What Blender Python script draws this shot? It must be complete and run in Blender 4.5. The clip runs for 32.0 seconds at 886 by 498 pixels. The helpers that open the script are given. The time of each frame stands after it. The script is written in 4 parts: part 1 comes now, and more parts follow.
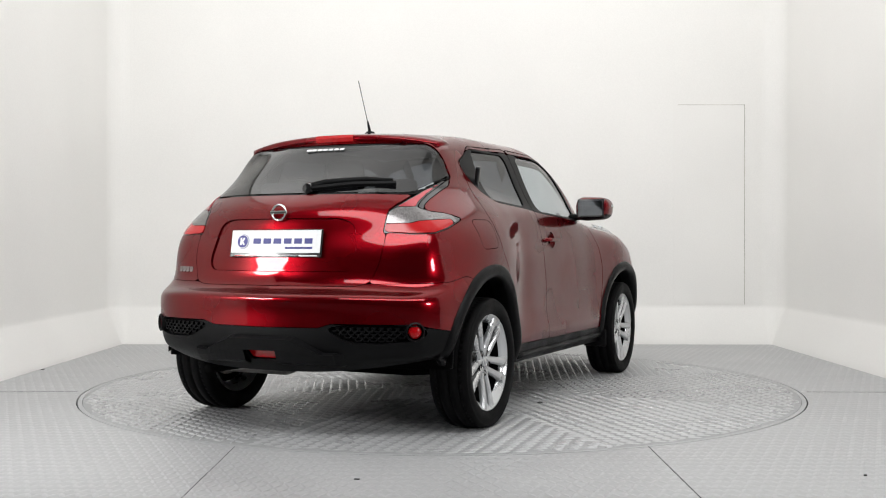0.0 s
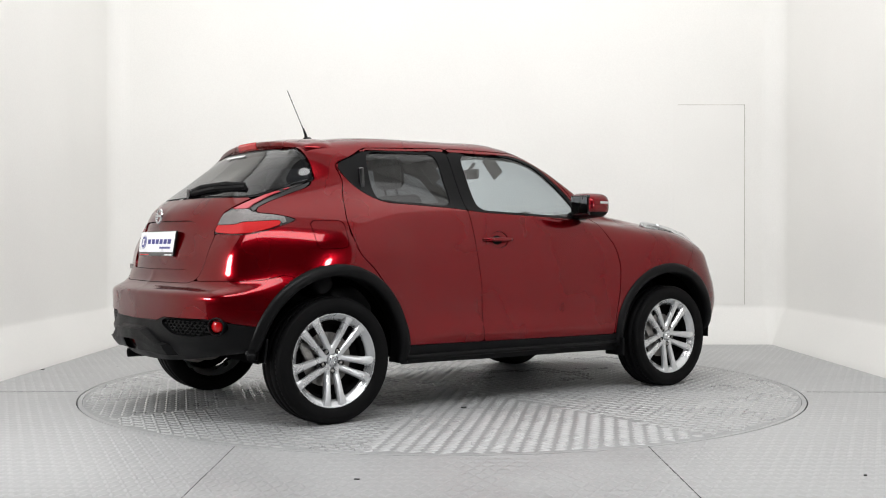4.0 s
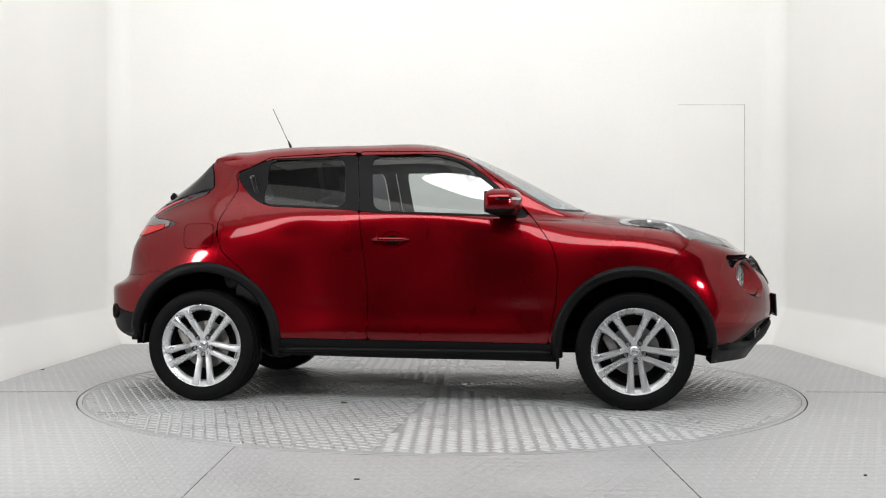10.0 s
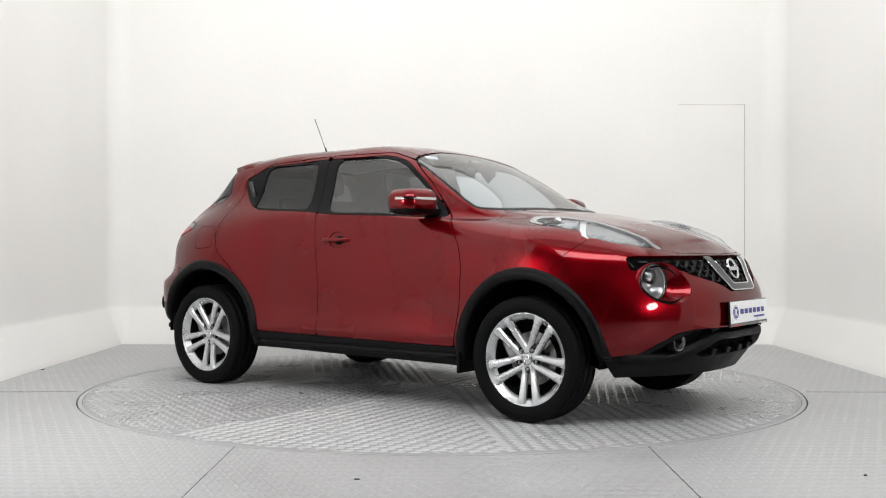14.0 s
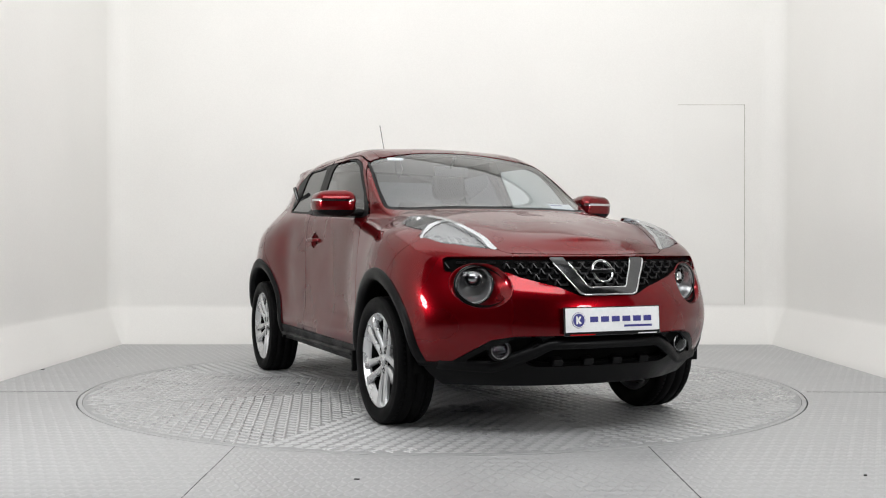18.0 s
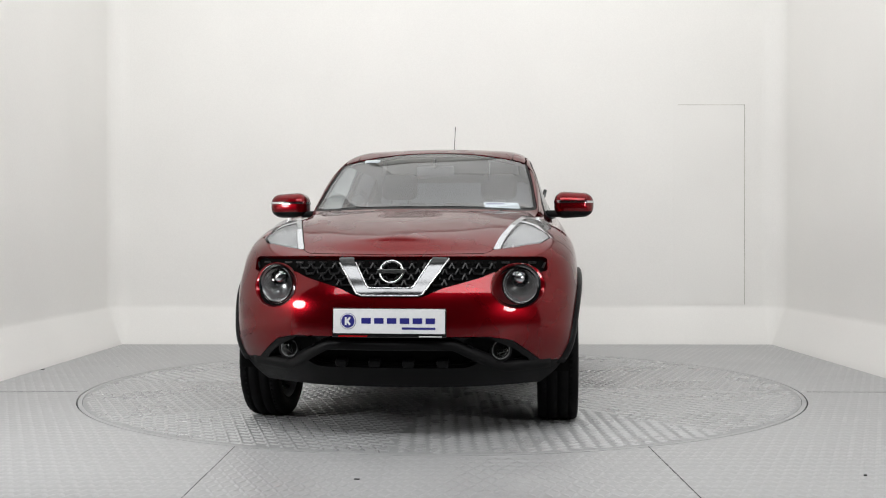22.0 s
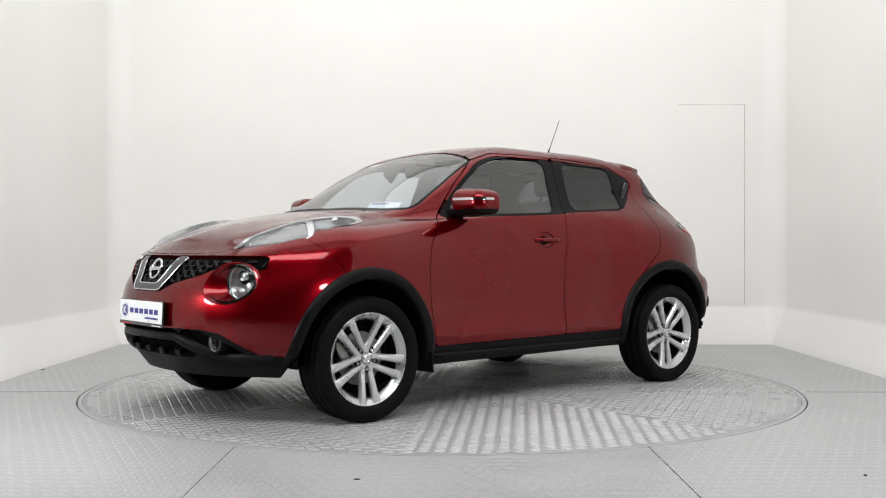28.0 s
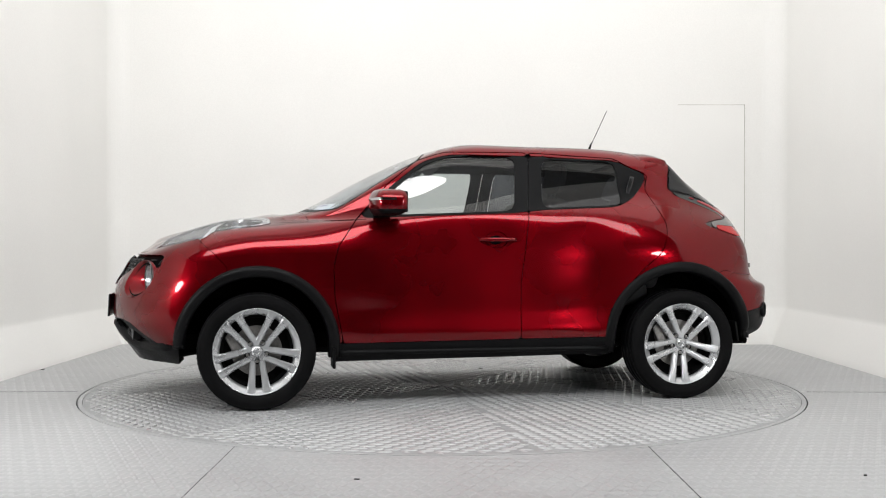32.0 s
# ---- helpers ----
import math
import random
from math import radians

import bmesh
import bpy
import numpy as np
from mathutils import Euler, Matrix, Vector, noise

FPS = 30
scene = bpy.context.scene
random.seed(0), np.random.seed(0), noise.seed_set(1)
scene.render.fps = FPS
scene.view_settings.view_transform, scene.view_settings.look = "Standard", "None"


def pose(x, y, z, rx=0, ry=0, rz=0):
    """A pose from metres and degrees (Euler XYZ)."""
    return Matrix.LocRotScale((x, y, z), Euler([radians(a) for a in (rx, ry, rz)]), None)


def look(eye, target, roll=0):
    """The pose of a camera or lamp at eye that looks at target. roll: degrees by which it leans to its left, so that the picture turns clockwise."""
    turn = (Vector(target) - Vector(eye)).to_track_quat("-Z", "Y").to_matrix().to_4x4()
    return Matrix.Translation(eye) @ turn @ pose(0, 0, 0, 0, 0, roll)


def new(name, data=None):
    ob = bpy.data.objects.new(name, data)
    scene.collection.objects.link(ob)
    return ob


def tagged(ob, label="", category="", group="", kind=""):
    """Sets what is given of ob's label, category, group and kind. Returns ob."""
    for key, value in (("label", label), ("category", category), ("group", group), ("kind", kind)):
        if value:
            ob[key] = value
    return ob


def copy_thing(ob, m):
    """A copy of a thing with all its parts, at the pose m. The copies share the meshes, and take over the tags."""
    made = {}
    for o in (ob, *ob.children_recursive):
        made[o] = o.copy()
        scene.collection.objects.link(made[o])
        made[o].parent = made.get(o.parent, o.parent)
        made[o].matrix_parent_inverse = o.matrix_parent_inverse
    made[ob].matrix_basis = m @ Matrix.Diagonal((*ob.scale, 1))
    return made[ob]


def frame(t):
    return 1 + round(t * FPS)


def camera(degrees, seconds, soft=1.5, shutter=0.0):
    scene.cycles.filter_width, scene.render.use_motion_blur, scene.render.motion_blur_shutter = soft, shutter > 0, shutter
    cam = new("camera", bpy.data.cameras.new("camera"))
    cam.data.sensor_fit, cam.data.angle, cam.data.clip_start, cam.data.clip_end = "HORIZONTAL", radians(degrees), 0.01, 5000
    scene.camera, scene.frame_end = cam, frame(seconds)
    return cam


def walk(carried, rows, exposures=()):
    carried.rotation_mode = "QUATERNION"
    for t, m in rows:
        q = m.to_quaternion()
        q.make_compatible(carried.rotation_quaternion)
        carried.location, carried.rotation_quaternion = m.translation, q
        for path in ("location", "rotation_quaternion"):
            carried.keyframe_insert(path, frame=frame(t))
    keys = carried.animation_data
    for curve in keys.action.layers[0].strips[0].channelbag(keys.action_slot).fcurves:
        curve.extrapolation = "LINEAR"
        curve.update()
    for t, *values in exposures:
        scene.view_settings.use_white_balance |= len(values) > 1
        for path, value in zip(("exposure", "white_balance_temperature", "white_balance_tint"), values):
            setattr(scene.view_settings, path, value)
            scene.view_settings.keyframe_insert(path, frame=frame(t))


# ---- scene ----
# camera: a fixed stand before a turntable whose axis is the world's origin
cam = camera(46.75, 32.0, soft=1.1)
STAND = Matrix.Translation((0, -6.765, 0.918)) @ pose(0, 0, 0, 89.86, 0, -0.045) @ pose(0, 0, 0, 0, 0, 0.02)
walk(cam, [(0, STAND), (32.0, STAND)], exposures=[(0, -0.08), (3, -0.01), (9, 0.02), (14, 0.0), (18, -0.10), (21, -0.20), (25, -0.16), (28, -0.06), (32, 0.0)])

# turn of the table, degrees at each second
TURN = [(0, 64.88), (1, 57.52), (2, 50.26), (3, 43.03), (4, 35.74), (5, 28.33), (6, 21.03), (7, 13.73),
        (8, 6.43), (9, -0.87), (10, -8.16), (11, -15.47), (12, -22.78), (13, -30.05), (14, -37.39), (15, -44.75),
        (16, -51.92), (17, -59.24), (18, -66.63), (19, -74.06), (20, -81.49), (21, -88.88), (22, -96.21), (23, -103.41),
        (24, -110.54), (25, -117.71), (26, -124.97), (27, -132.24), (28, -139.57), (29, -146.99), (30, -154.41), (31, -161.76),
        (32, -169.08)]

# ---- light ----
world = bpy.data.worlds.new("world")
scene.world = world
world.use_nodes = True
world.node_tree.nodes["Background"].inputs[0].default_value = (0.9, 0.95, 1.0, 1)
world.node_tree.nodes["Background"].inputs[1].default_value = 0.05


def area(name, m, sx, sy, watts, color=(1, 1, 1)):
    d = bpy.data.lights.new(name, "AREA")
    d.shape, d.size, d.size_y, d.energy, d.color = "RECTANGLE", sx, sy, watts, color
    ob = new(name, d)
    ob.matrix_world = m
    return ob


area("ceiling_light", look((0, 0.6, 4.25), (0, 0.6, 0)), 6.0, 4.4, 93)
area("front_light", look((0, -3.9, 3.9), (0, 1.2, 0.9)), 5.6, 1.6, 227)
for lamp_at, aim in (((-2.95, -2.9, 1.25), (1.6, 0.6, 0.9)), ((3.0, -4.1, 1.3), (-1.6, 0.3, 0.9))):
    area("softbox_light", look(lamp_at, aim), 0.55, 0.5, 28).data.shape = "ELLIPSE"


# ---- materials ----
def mat(name, color, rough=0.5, metal=0.0, grain=0.0, scale=40.0, bump=0.0, coat=0.0, vary=0.0, vscale=3.0, **more):
    """A principled material with grain on its colour and roughness at two scales, and a fine relief."""
    m = bpy.data.materials.new(name)
    m.use_nodes = True
    nt = m.node_tree
    b = nt.nodes["Principled BSDF"]
    b.inputs["Base Color"].default_value = (*color, 1)
    b.inputs["Roughness"].default_value = rough
    b.inputs["Metallic"].default_value = metal
    b.inputs["Coat Weight"].default_value = coat
    b.inputs["Coat Roughness"].default_value = 0.03
    for k, v in more.items():
        b.inputs[k.replace("_", " ")].default_value = v
    if grain or bump or vary:
        co = nt.nodes.new("ShaderNodeTexCoord")
        fine = nt.nodes.new("ShaderNodeTexNoise")
        fine.inputs["Scale"].default_value, fine.inputs["Detail"].default_value = scale, 4
        broad = nt.nodes.new("ShaderNodeTexNoise")
        broad.inputs["Scale"].default_value, broad.inputs["Detail"].default_value = vscale, 3
        for n in (fine, broad):
            nt.links.new(co.outputs["Object"], n.inputs["Vector"])

        def spread(node, amount, mid):
            r = nt.nodes.new("ShaderNodeMapRange")
            r.inputs["From Min"].default_value, r.inputs["From Max"].default_value = 0.3, 0.7
            r.inputs["To Min"].default_value, r.inputs["To Max"].default_value = mid - amount, mid + amount
            nt.links.new(node.outputs["Fac"], r.inputs["Value"])
            return r.outputs["Result"]

        mul = nt.nodes.new("ShaderNodeMath")
        mul.operation = "MULTIPLY"
        nt.links.new(spread(fine, grain, 1.0), mul.inputs[0])
        nt.links.new(spread(broad, vary, 1.0), mul.inputs[1])
        mix = nt.nodes.new("ShaderNodeVectorMath")
        mix.operation = "SCALE"
        mix.inputs[0].default_value = color
        nt.links.new(mul.outputs[0], mix.inputs["Scale"])
        nt.links.new(mix.outputs[0], b.inputs["Base Color"])
        nt.links.new(spread(broad, min(0.12, rough * 0.35) * (vary > 0), rough), b.inputs["Roughness"])
        if bump:
            bm_ = nt.nodes.new("ShaderNodeBump")
            bm_.inputs["Strength"].default_value, bm_.inputs["Distance"].default_value = bump, 0.002
            nt.links.new(fine.outputs["Fac"], bm_.inputs["Height"])
            nt.links.new(bm_.outputs[0], b.inputs["Normal"])
    return m


def glass(name, tint, rough=0.0, gloss=0.06, rise=0.92):
    """Thin glass: a see-through tint under a clear gloss."""
    m = bpy.data.materials.new(name)
    m.use_nodes = True
    nt = m.node_tree
    nt.nodes.remove(nt.nodes["Principled BSDF"])
    t, g = nt.nodes.new("ShaderNodeBsdfTransparent"), nt.nodes.new("ShaderNodeBsdfGlossy")
    w, x = nt.nodes.new("ShaderNodeLayerWeight"), nt.nodes.new("ShaderNodeMixShader")
    p, f = nt.nodes.new("ShaderNodeMath"), nt.nodes.new("ShaderNodeMath")
    p.operation, f.operation = "POWER", "MULTIPLY_ADD"
    p.inputs[1].default_value, f.inputs[1].default_value, f.inputs[2].default_value = 4.5, rise, gloss
    nt.links.new(w.outputs["Facing"], p.inputs[0])
    nt.links.new(p.outputs[0], f.inputs[0])
    t.inputs[0].default_value, g.inputs["Roughness"].default_value = (*tint, 1), rough
    w.inputs[0].default_value = 0.5
    nt.links.new(f.outputs[0], x.inputs[0])
    nt.links.new(t.outputs[0], x.inputs[1])
    nt.links.new(g.outputs[0], x.inputs[2])
    nt.links.new(x.outputs[0], nt.nodes["Material Output"].inputs[0])
    return m


PAINT = mat("red_metallic_paint", (0.15, 0.0009, 0.0038), 0.28, 0.8, 0.05, 900, 0.0, 0.95, 0.03, 2.0, Specular_Tint=(0.3, 0.02, 0.03, 1), Coat_IOR=1.37)
PLASTIC = mat("black_textured_plastic", (0.0035, 0.0035, 0.0039), 0.42, 0, 0.2, 350, 0.25, 0.0, 0.15, 5.0, Specular_IOR_Level=0.12)
GLOSS = mat("gloss_black", (0.008, 0.008, 0.009), 0.15, coat=0.5)
DARK = mat("underbody_black", (0.003, 0.003, 0.003), 0.85, 0, 0.3, 60, Specular_IOR_Level=0.03)
NET = mat("black_grille_net", (0.006, 0.006, 0.0065), 0.3, 0, 0.2, 200, Specular_IOR_Level=0.3)
SEAL = mat("rubber_seal", (0.004, 0.004, 0.0045), 0.45, 0, 0.2, 200, Specular_IOR_Level=0.12)
RUBBER = mat("tyre_rubber", (0.004, 0.004, 0.0043), 0.6, 0, 0.25, 220, 0.3, 0.0, 0.25, 6.0, Specular_IOR_Level=0.07)
ALLOY = mat("silver_alloy", (0.56, 0.57, 0.58), 0.3, 0.75, 0.05, 300, 0.0, 0.4, 0.05, 8.0)
STEEL = mat("grey_steel", (0.25, 0.24, 0.23), 0.45, 0.9, 0.2, 80, 0.1, 0.0, 0.2, 9.0)
CHROME = mat("chrome", (0.62, 0.63, 0.64), 0.06, 1.0)
# chrome of the V trim, darkened in colour to stand for its dim reflections
VEE = mat("chrome_dark_reflection", (0.11, 0.112, 0.115), 0.14, 1.0, 0.05, 80)
# plain mirror glass; the dark room it reflects is put into its base colour
DOORGLASS = mat("mirror_glass_dark_reflection", (0.13, 0.135, 0.14), 0.02, 1.0)
CLEAR = glass("clear_lens", (0.93, 0.94, 0.95), gloss=0.045, rise=0.4)
WINDOW = glass("green_tinted_glass", (0.78, 0.82, 0.81), gloss=0.13)
SCREENGLASS = glass("laminated_windscreen", (0.70, 0.77, 0.82), gloss=0.12)
HEADLINER = mat("grey_headliner", (0.42, 0.42, 0.41), 0.9, 0, 0.1, 200)
PRIVACY = glass("dark_tinted_glass", (0.10, 0.105, 0.115), gloss=0.06)
REDLENS = mat("red_lamp_lens", (0.40, 0.003, 0.005), 0.15, 0, coat=0.4, Specular_IOR_Level=0.3)
WHITE = mat("white_plate", (0.8, 0.81, 0.82), 0.35, 0, 0.03, 60, 0, 0.3, 0.03, 6.0)
BLUE = mat("blue_print", (0.02, 0.02, 0.2), 0.4)
FABRIC = mat("dark_seat_fabric", (0.03, 0.03, 0.032), 0.85, 0, 0.3, 300, 0.4, 0.0, 0.2, 10)
TRIM = mat("dark_interior_plastic", (0.025, 0.025, 0.026), 0.55, 0, 0.2, 300, 0.2, 0.0, 0.1, 6)
WALL = mat("white_painted_wall", (0.83, 0.822, 0.80), 0.6, 0, 0.02, 90, 0.06, 0.0, 0.025, 0.9)
CEIL = mat("white_ceiling", (0.82, 0.82, 0.8), 0.8, 0, 0.03, 40)
DIM = mat("dark_unseen_surround", (0.14, 0.14, 0.142), 0.85, 0, 0.2, 8)
# base darker than the floor plate: shade between the bars put into the colour
DISC = mat("shade_toned_disc_plate", (0.31, 0.314, 0.32), 0.52, 0.05, 0.08, 30, 0.06, 0.0, 0.07, 1.6)
PLATE = mat("painted_tread_plate", (0.385, 0.39, 0.395), 0.5, 0.05, 0.06, 30, 0.06, 0.0, 0.05, 1.6)
BARS = mat("floor_tread_bars", (0.42, 0.425, 0.43), 0.40, 0.2, 0.06, 30, 0.0, 0.0, 0.05, 2.1)
# worn shiny bars, paler than their plate: the glints are put into the colour
TREAD = mat("worn_glint_toned_bars", (0.45, 0.455, 0.46), 0.3, 0.3, 0.06, 30, 0.0, 0.0, 0.06, 2.1)
LINE = mat("pale_joint", (0.45, 0.43, 0.38), 0.8, 0, 0.3, 3)
GREY = mat("grey_unseen_surround", (0.24, 0.24, 0.24), 0.9, 0, 0.2, 6)
PINK = mat("ribbed_clear_lamp", (0.22, 0.21, 0.21), 0.2, 0.7, 0.3, 120, 0.3)
LAMPBOWL = mat("lamp_bowl", (0.350, 0.355, 0.360), 0.25, 0.7, 0.1, 50)
SILVER = mat("lamp_reflector", (0.68, 0.69, 0.70), 0.28, 0.5, 0.05, 60)
# upper red lens, paled: the sheen on it is put into the colour
ROSE = mat("red_lens_with_sheen", (0.42, 0.05, 0.065), 0.12, 0.2, 0.15, 150, 0, 0.5)
GAP = mat("dark_joint", (0.03, 0.03, 0.03), 0.8, 0, 0.2, 50)


# ---- mesh helpers ----
def part(name, bm, material, parent=None, label="", smooth=False):
    me = bpy.data.meshes.new(name)
    bm.to_mesh(me)
    bm.free()
    me.materials.append(material)
    if smooth:
        me.shade_smooth()
    ob = new(name, me)
    ob.parent = parent
    if label:
        ob["label"] = label
    return ob


def raw(name, verts, faces, material, parent=None, label="", smooth=False):
    me = bpy.data.meshes.new(name)
    me.from_pydata([tuple(map(float, v)) for v in verts], [], [tuple(map(int, f)) for f in faces])
    me.materials.append(material)
    if smooth:
        me.shade_smooth()
    ob = new(name, me)
    ob.parent = parent
    if label:
        ob["label"] = label
    return ob


def box(x0, x1, y0, y1, z0, z1, bev=0.0, seg=2):
    bm = bmesh.new()
    bmesh.ops.create_cube(bm, size=1)
    for v in bm.verts:
        v.co = ((x0 + x1) / 2 + v.co.x * (x1 - x0), (y0 + y1) / 2 + v.co.y * (y1 - y0), (z0 + z1) / 2 + v.co.z * (z1 - z0))
    if bev:
        bmesh.ops.bevel(bm, geom=bm.edges[:], offset=bev, segments=seg, affect="EDGES", profile=0.5)
    return bm


def lathe(profile, n, axis="y", closed=False):
    """Turns (radius, along) pairs round an axis."""
    verts, faces, k = [], [], len(profile)
    for i in range(n):
        a = 2 * math.pi * i / n
        for r, h in profile:
            p = (r * math.cos(a), h, r * math.sin(a)) if axis == "y" else ((r * math.cos(a), r * math.sin(a), h) if axis == "z" else (h, r * math.cos(a), r * math.sin(a)))
            verts.append(p)
    for i in range(n):
        j = (i + 1) % n
        for q in range(k if closed else k - 1):
            q2 = (q + 1) % k
            faces.append((i * k + q, i * k + q2, j * k + q2, j * k + q))
    bm = bmesh.new()
    bv = [bm.verts.new(v) for v in verts]
    for f in faces:
        try:
            bm.faces.new([bv[i] for i in f])
        except ValueError:
            pass
    bmesh.ops.remove_doubles(bm, verts=bm.verts[:], dist=1e-6)
    bmesh.ops.recalc_face_normals(bm, faces=bm.faces[:])
    return bm


def tube(points, radius, n=8, taper=1.0):
    """A round bar along points."""
    pts = [Vector(p) for p in points]
    bm = bmesh.new()
    rings = []
    for i, p in enumerate(pts):
        d = (pts[min(i + 1, len(pts) - 1)] - pts[max(i - 1, 0)]).normalized()
        up = Vector((0, 0, 1)) if abs(d.z) < 0.9 else Vector((1, 0, 0))
        a = d.cross(up).normalized()
        b = d.cross(a)
        r = radius * (1 + (taper - 1) * i / (len(pts) - 1))
        rings.append([bm.verts.new(p + r * (math.cos(t) * a + math.sin(t) * b)) for t in [2 * math.pi * k / n for k in range(n)]])
    for q, s in zip(rings, rings[1:]):
        for k in range(n):
            bm.faces.new((q[k], q[(k + 1) % n], s[(k + 1) % n], s[k]))
    bm.faces.new(rings[0][::-1])
    bm.faces.new(rings[-1])
    bmesh.ops.recalc_face_normals(bm, faces=bm.faces[:])
    return bm


def moved(bm, m):
    bmesh.ops.transform(bm, matrix=m, verts=bm.verts[:])
    return bm


def mirrored(bm):
    """The same across the car's long axis."""
    for v in bm.verts:
        v.co.y = -v.co.y
    bmesh.ops.reverse_faces(bm, faces=bm.faces[:])
    return bm


# ---- the car's outer skin ----
# lengthwise lines of one half, from the middle of the nose round the corner and along the side to the middle of the tail;
# each gives x, y and z at seventeen stations
LINES = []


def line(x, y, z):
    LINES.append(np.array([x, y, z], float).T)


# lower edge of the plastic skirts
line((1.98, 1.93, 1.80, 1.70, 1.60, 1.265, 1.04, .85, .40, -.27, -.80, -1.265, -1.60, -1.78, -1.88, -1.93, -1.95),
     (0, .35, .55, .68, .78, .83, 0.815, .80, .79, .79, .80, .83, .81, .70, .50, .28, 0),
     (.252, .252, .250, .250, .25, .25, 0.255, .26, .265, .27, .275, .30, .385, .375, .345, .325, .32))
# foot of the paint
line((2.08, 2.04, 1.895, 1.775, 1.65, 1.265, 1.03, .80, .40, -.27, -.80, -1.265, -1.63, -1.825, -1.942, -1.996, -2.015),
     (0, .35, .60, .745, .835, .865, 0.847, .831, .832, .832, .842, .87, .85, .75, .55, .30, 0),
     (.40, .395, .38, .375, .375, .37, 0.367, .365, .37, .375, .38, .39, .43, .42, .43, .43, .43))
line((2.122, 2.085, 1.955, 1.83, 1.68, 1.265, 1.03, .80, .40, -.27, -.80, -1.265, -1.63, -1.83, -1.944, -1.993, -2.008),
     (0, .35, .62, .77, .85, .878, 0.857, .836, .821, .821, .845, .883, .865, .775, .58, .30, 0),
     (.555, .555, .56, .56, .56, .56, 0.56, .56, .57, .57, .57, .57, .58, .60, .61, .615, .62))
line((2.098, 2.06, 1.925, 1.79, 1.66, 1.265, 1.03, .80, .40, -.27, -.80, -1.265, -1.62, -1.815, -1.93, -1.98, -1.995),
     (0, .35, .62, .765, .848, .886, 0.862, .838, .815, .815, .848, .892, .858, .765, .575, .30, 0),
     (.70, .70, .71, .72, .72, .73, 0.73, .73, .73, .73, .73, .73, .71, .688, .688, .69, .69))
# ledge over the rear bumper
line((2.058, 2.02, 1.898, 1.772, 1.642, 1.265, 1.03, .80, .40, -.27, -.80, -1.265, -1.605, -1.765, -1.86, -1.905, -1.92),
     (0, .34, .612, .752, .832, .878, 0.856, .832, .812, .812, .849, .89, .832, .738, .55, .30, 0),
     (.765, .768, .78, .795, .805, .815, 0.81, .805, .805, .805, .81, .815, .775, .737, .733, .733, .733))
line((2.022, 1.99, 1.878, 1.755, 1.62, 1.265, 1.03, .80, .40, -.27, -.80, -1.265, -1.60, -1.755, -1.828, -1.882, -1.90),
     (0, .33, .60, .735, .812, .866, 0.846, .824, .806, .808, .848, .884, .812, .725, .54, .30, 0),
     (.83, .835, .85, .87, .885, .90, 0.89, .88, .88, .88, .89, .90, .89, .87, .86, .85, .85))
# edge of the bonnet, shoulder, tail lamps
line((1.957, 1.93, 1.85, 1.71, 1.55, 1.265, 1.03, .82, .40, -.27, -.80, -1.265, -1.58, -1.70, -1.775, -1.845, -1.872),
     (0, .30, .52, .658, .722, .79, 0.785, .774, .776, .778, .800, .82, .757, .69, .52, .28, 0),
     (.885, .885, .895, .94, .985, 1.01, 1.017, 1.03, 1.066, 1.085, 1.09, 1.06, 1.04, 1.02, 1.01, 1.005, 1.0))
# foot of the side windows
line((1.935, 1.908, 1.82, 1.67, 1.52, 1.265, 1.06, .86, .40, -.27, -.80, -1.20, -1.48, -1.635, -1.74, -1.81, -1.84),
     (0, .27, .46, .56, .62, .665, 0.688, .708, .744, .744, .724, .70, .665, .615, .455, .25, 0),
     (.90, .90, .92, .975, 1.02, 1.05, 1.06, 1.065, 1.105, 1.145, 1.18, 1.20, 1.16, 1.13, 1.12, 1.12, 1.115))
line((1.905, 1.875, 1.78, 1.625, 1.48, 1.22, 1.03, .86, .44, -.27, -.80, -1.15, -1.37, -1.49, -1.585, -1.62, -1.63),
     (0, .24, .40, .48, .53, .585, 0.632, .665, .675, .668, .648, .635, .61, .55, .40, .22, 0),
     (.925, .925, .95, 1.00, 1.04, 1.075, 1.085, 1.09, 1.25, 1.31, 1.32, 1.33, 1.30, 1.27, 1.26, 1.255, 1.25))
# windscreen pillar and roof rail
line((1.88, 1.85, 1.745, 1.58, 1.42, 1.20, 1.02, .82, .365, -.27, -.80, -1.12, -1.30, -1.35, -1.39, -1.415, -1.425),
     (0, .20, .33, .40, .45, .50, 0.57, .635, .607, .578, .565, .56, .545, .49, .36, .20, 0),
     (.945, .945, .975, 1.025, 1.06, 1.092, 1.108, 1.14, 1.402, 1.500, 1.493, 1.472, 1.446, 1.415, 1.415, 1.415, 1.415))
line((1.86, 1.82, 1.70, 1.52, 1.36, 1.16, 1, .66, .20, -.27, -.80, -1.08, -1.22, -1.265, -1.295, -1.315, -1.32),
     (0, .14, .22, .27, .30, .33, 0.36, .40, .38, .37, .37, .36, .35, .31, .22, .12, 0),
     (.965, .967, 1.0, 1.045, 1.078, 1.112, 1.128, 1.285, 1.506, 1.548, 1.543, 1.520, 1.497, 1.495, 1.495, 1.495, 1.495))
# middle line
line((1.80, 1.74, 1.62, 1.46, 1.30, 1.13, 0.985, .60, .13, -.27, -.80, -1.05, -1.16, -1.20, -1.235, -1.255, -1.27),
     (0, 0, 0, 0, 0, 0, 0, 0, 0, 0, 0, 0, 0, 0, 0, 0, 0),
     (.985, 1.005, 1.035, 1.07, 1.095, 1.122, 1.142, 1.345, 1.538, 1.560, 1.554, 1.536, 1.52, 1.52, 1.513, 1.507, 1.50))


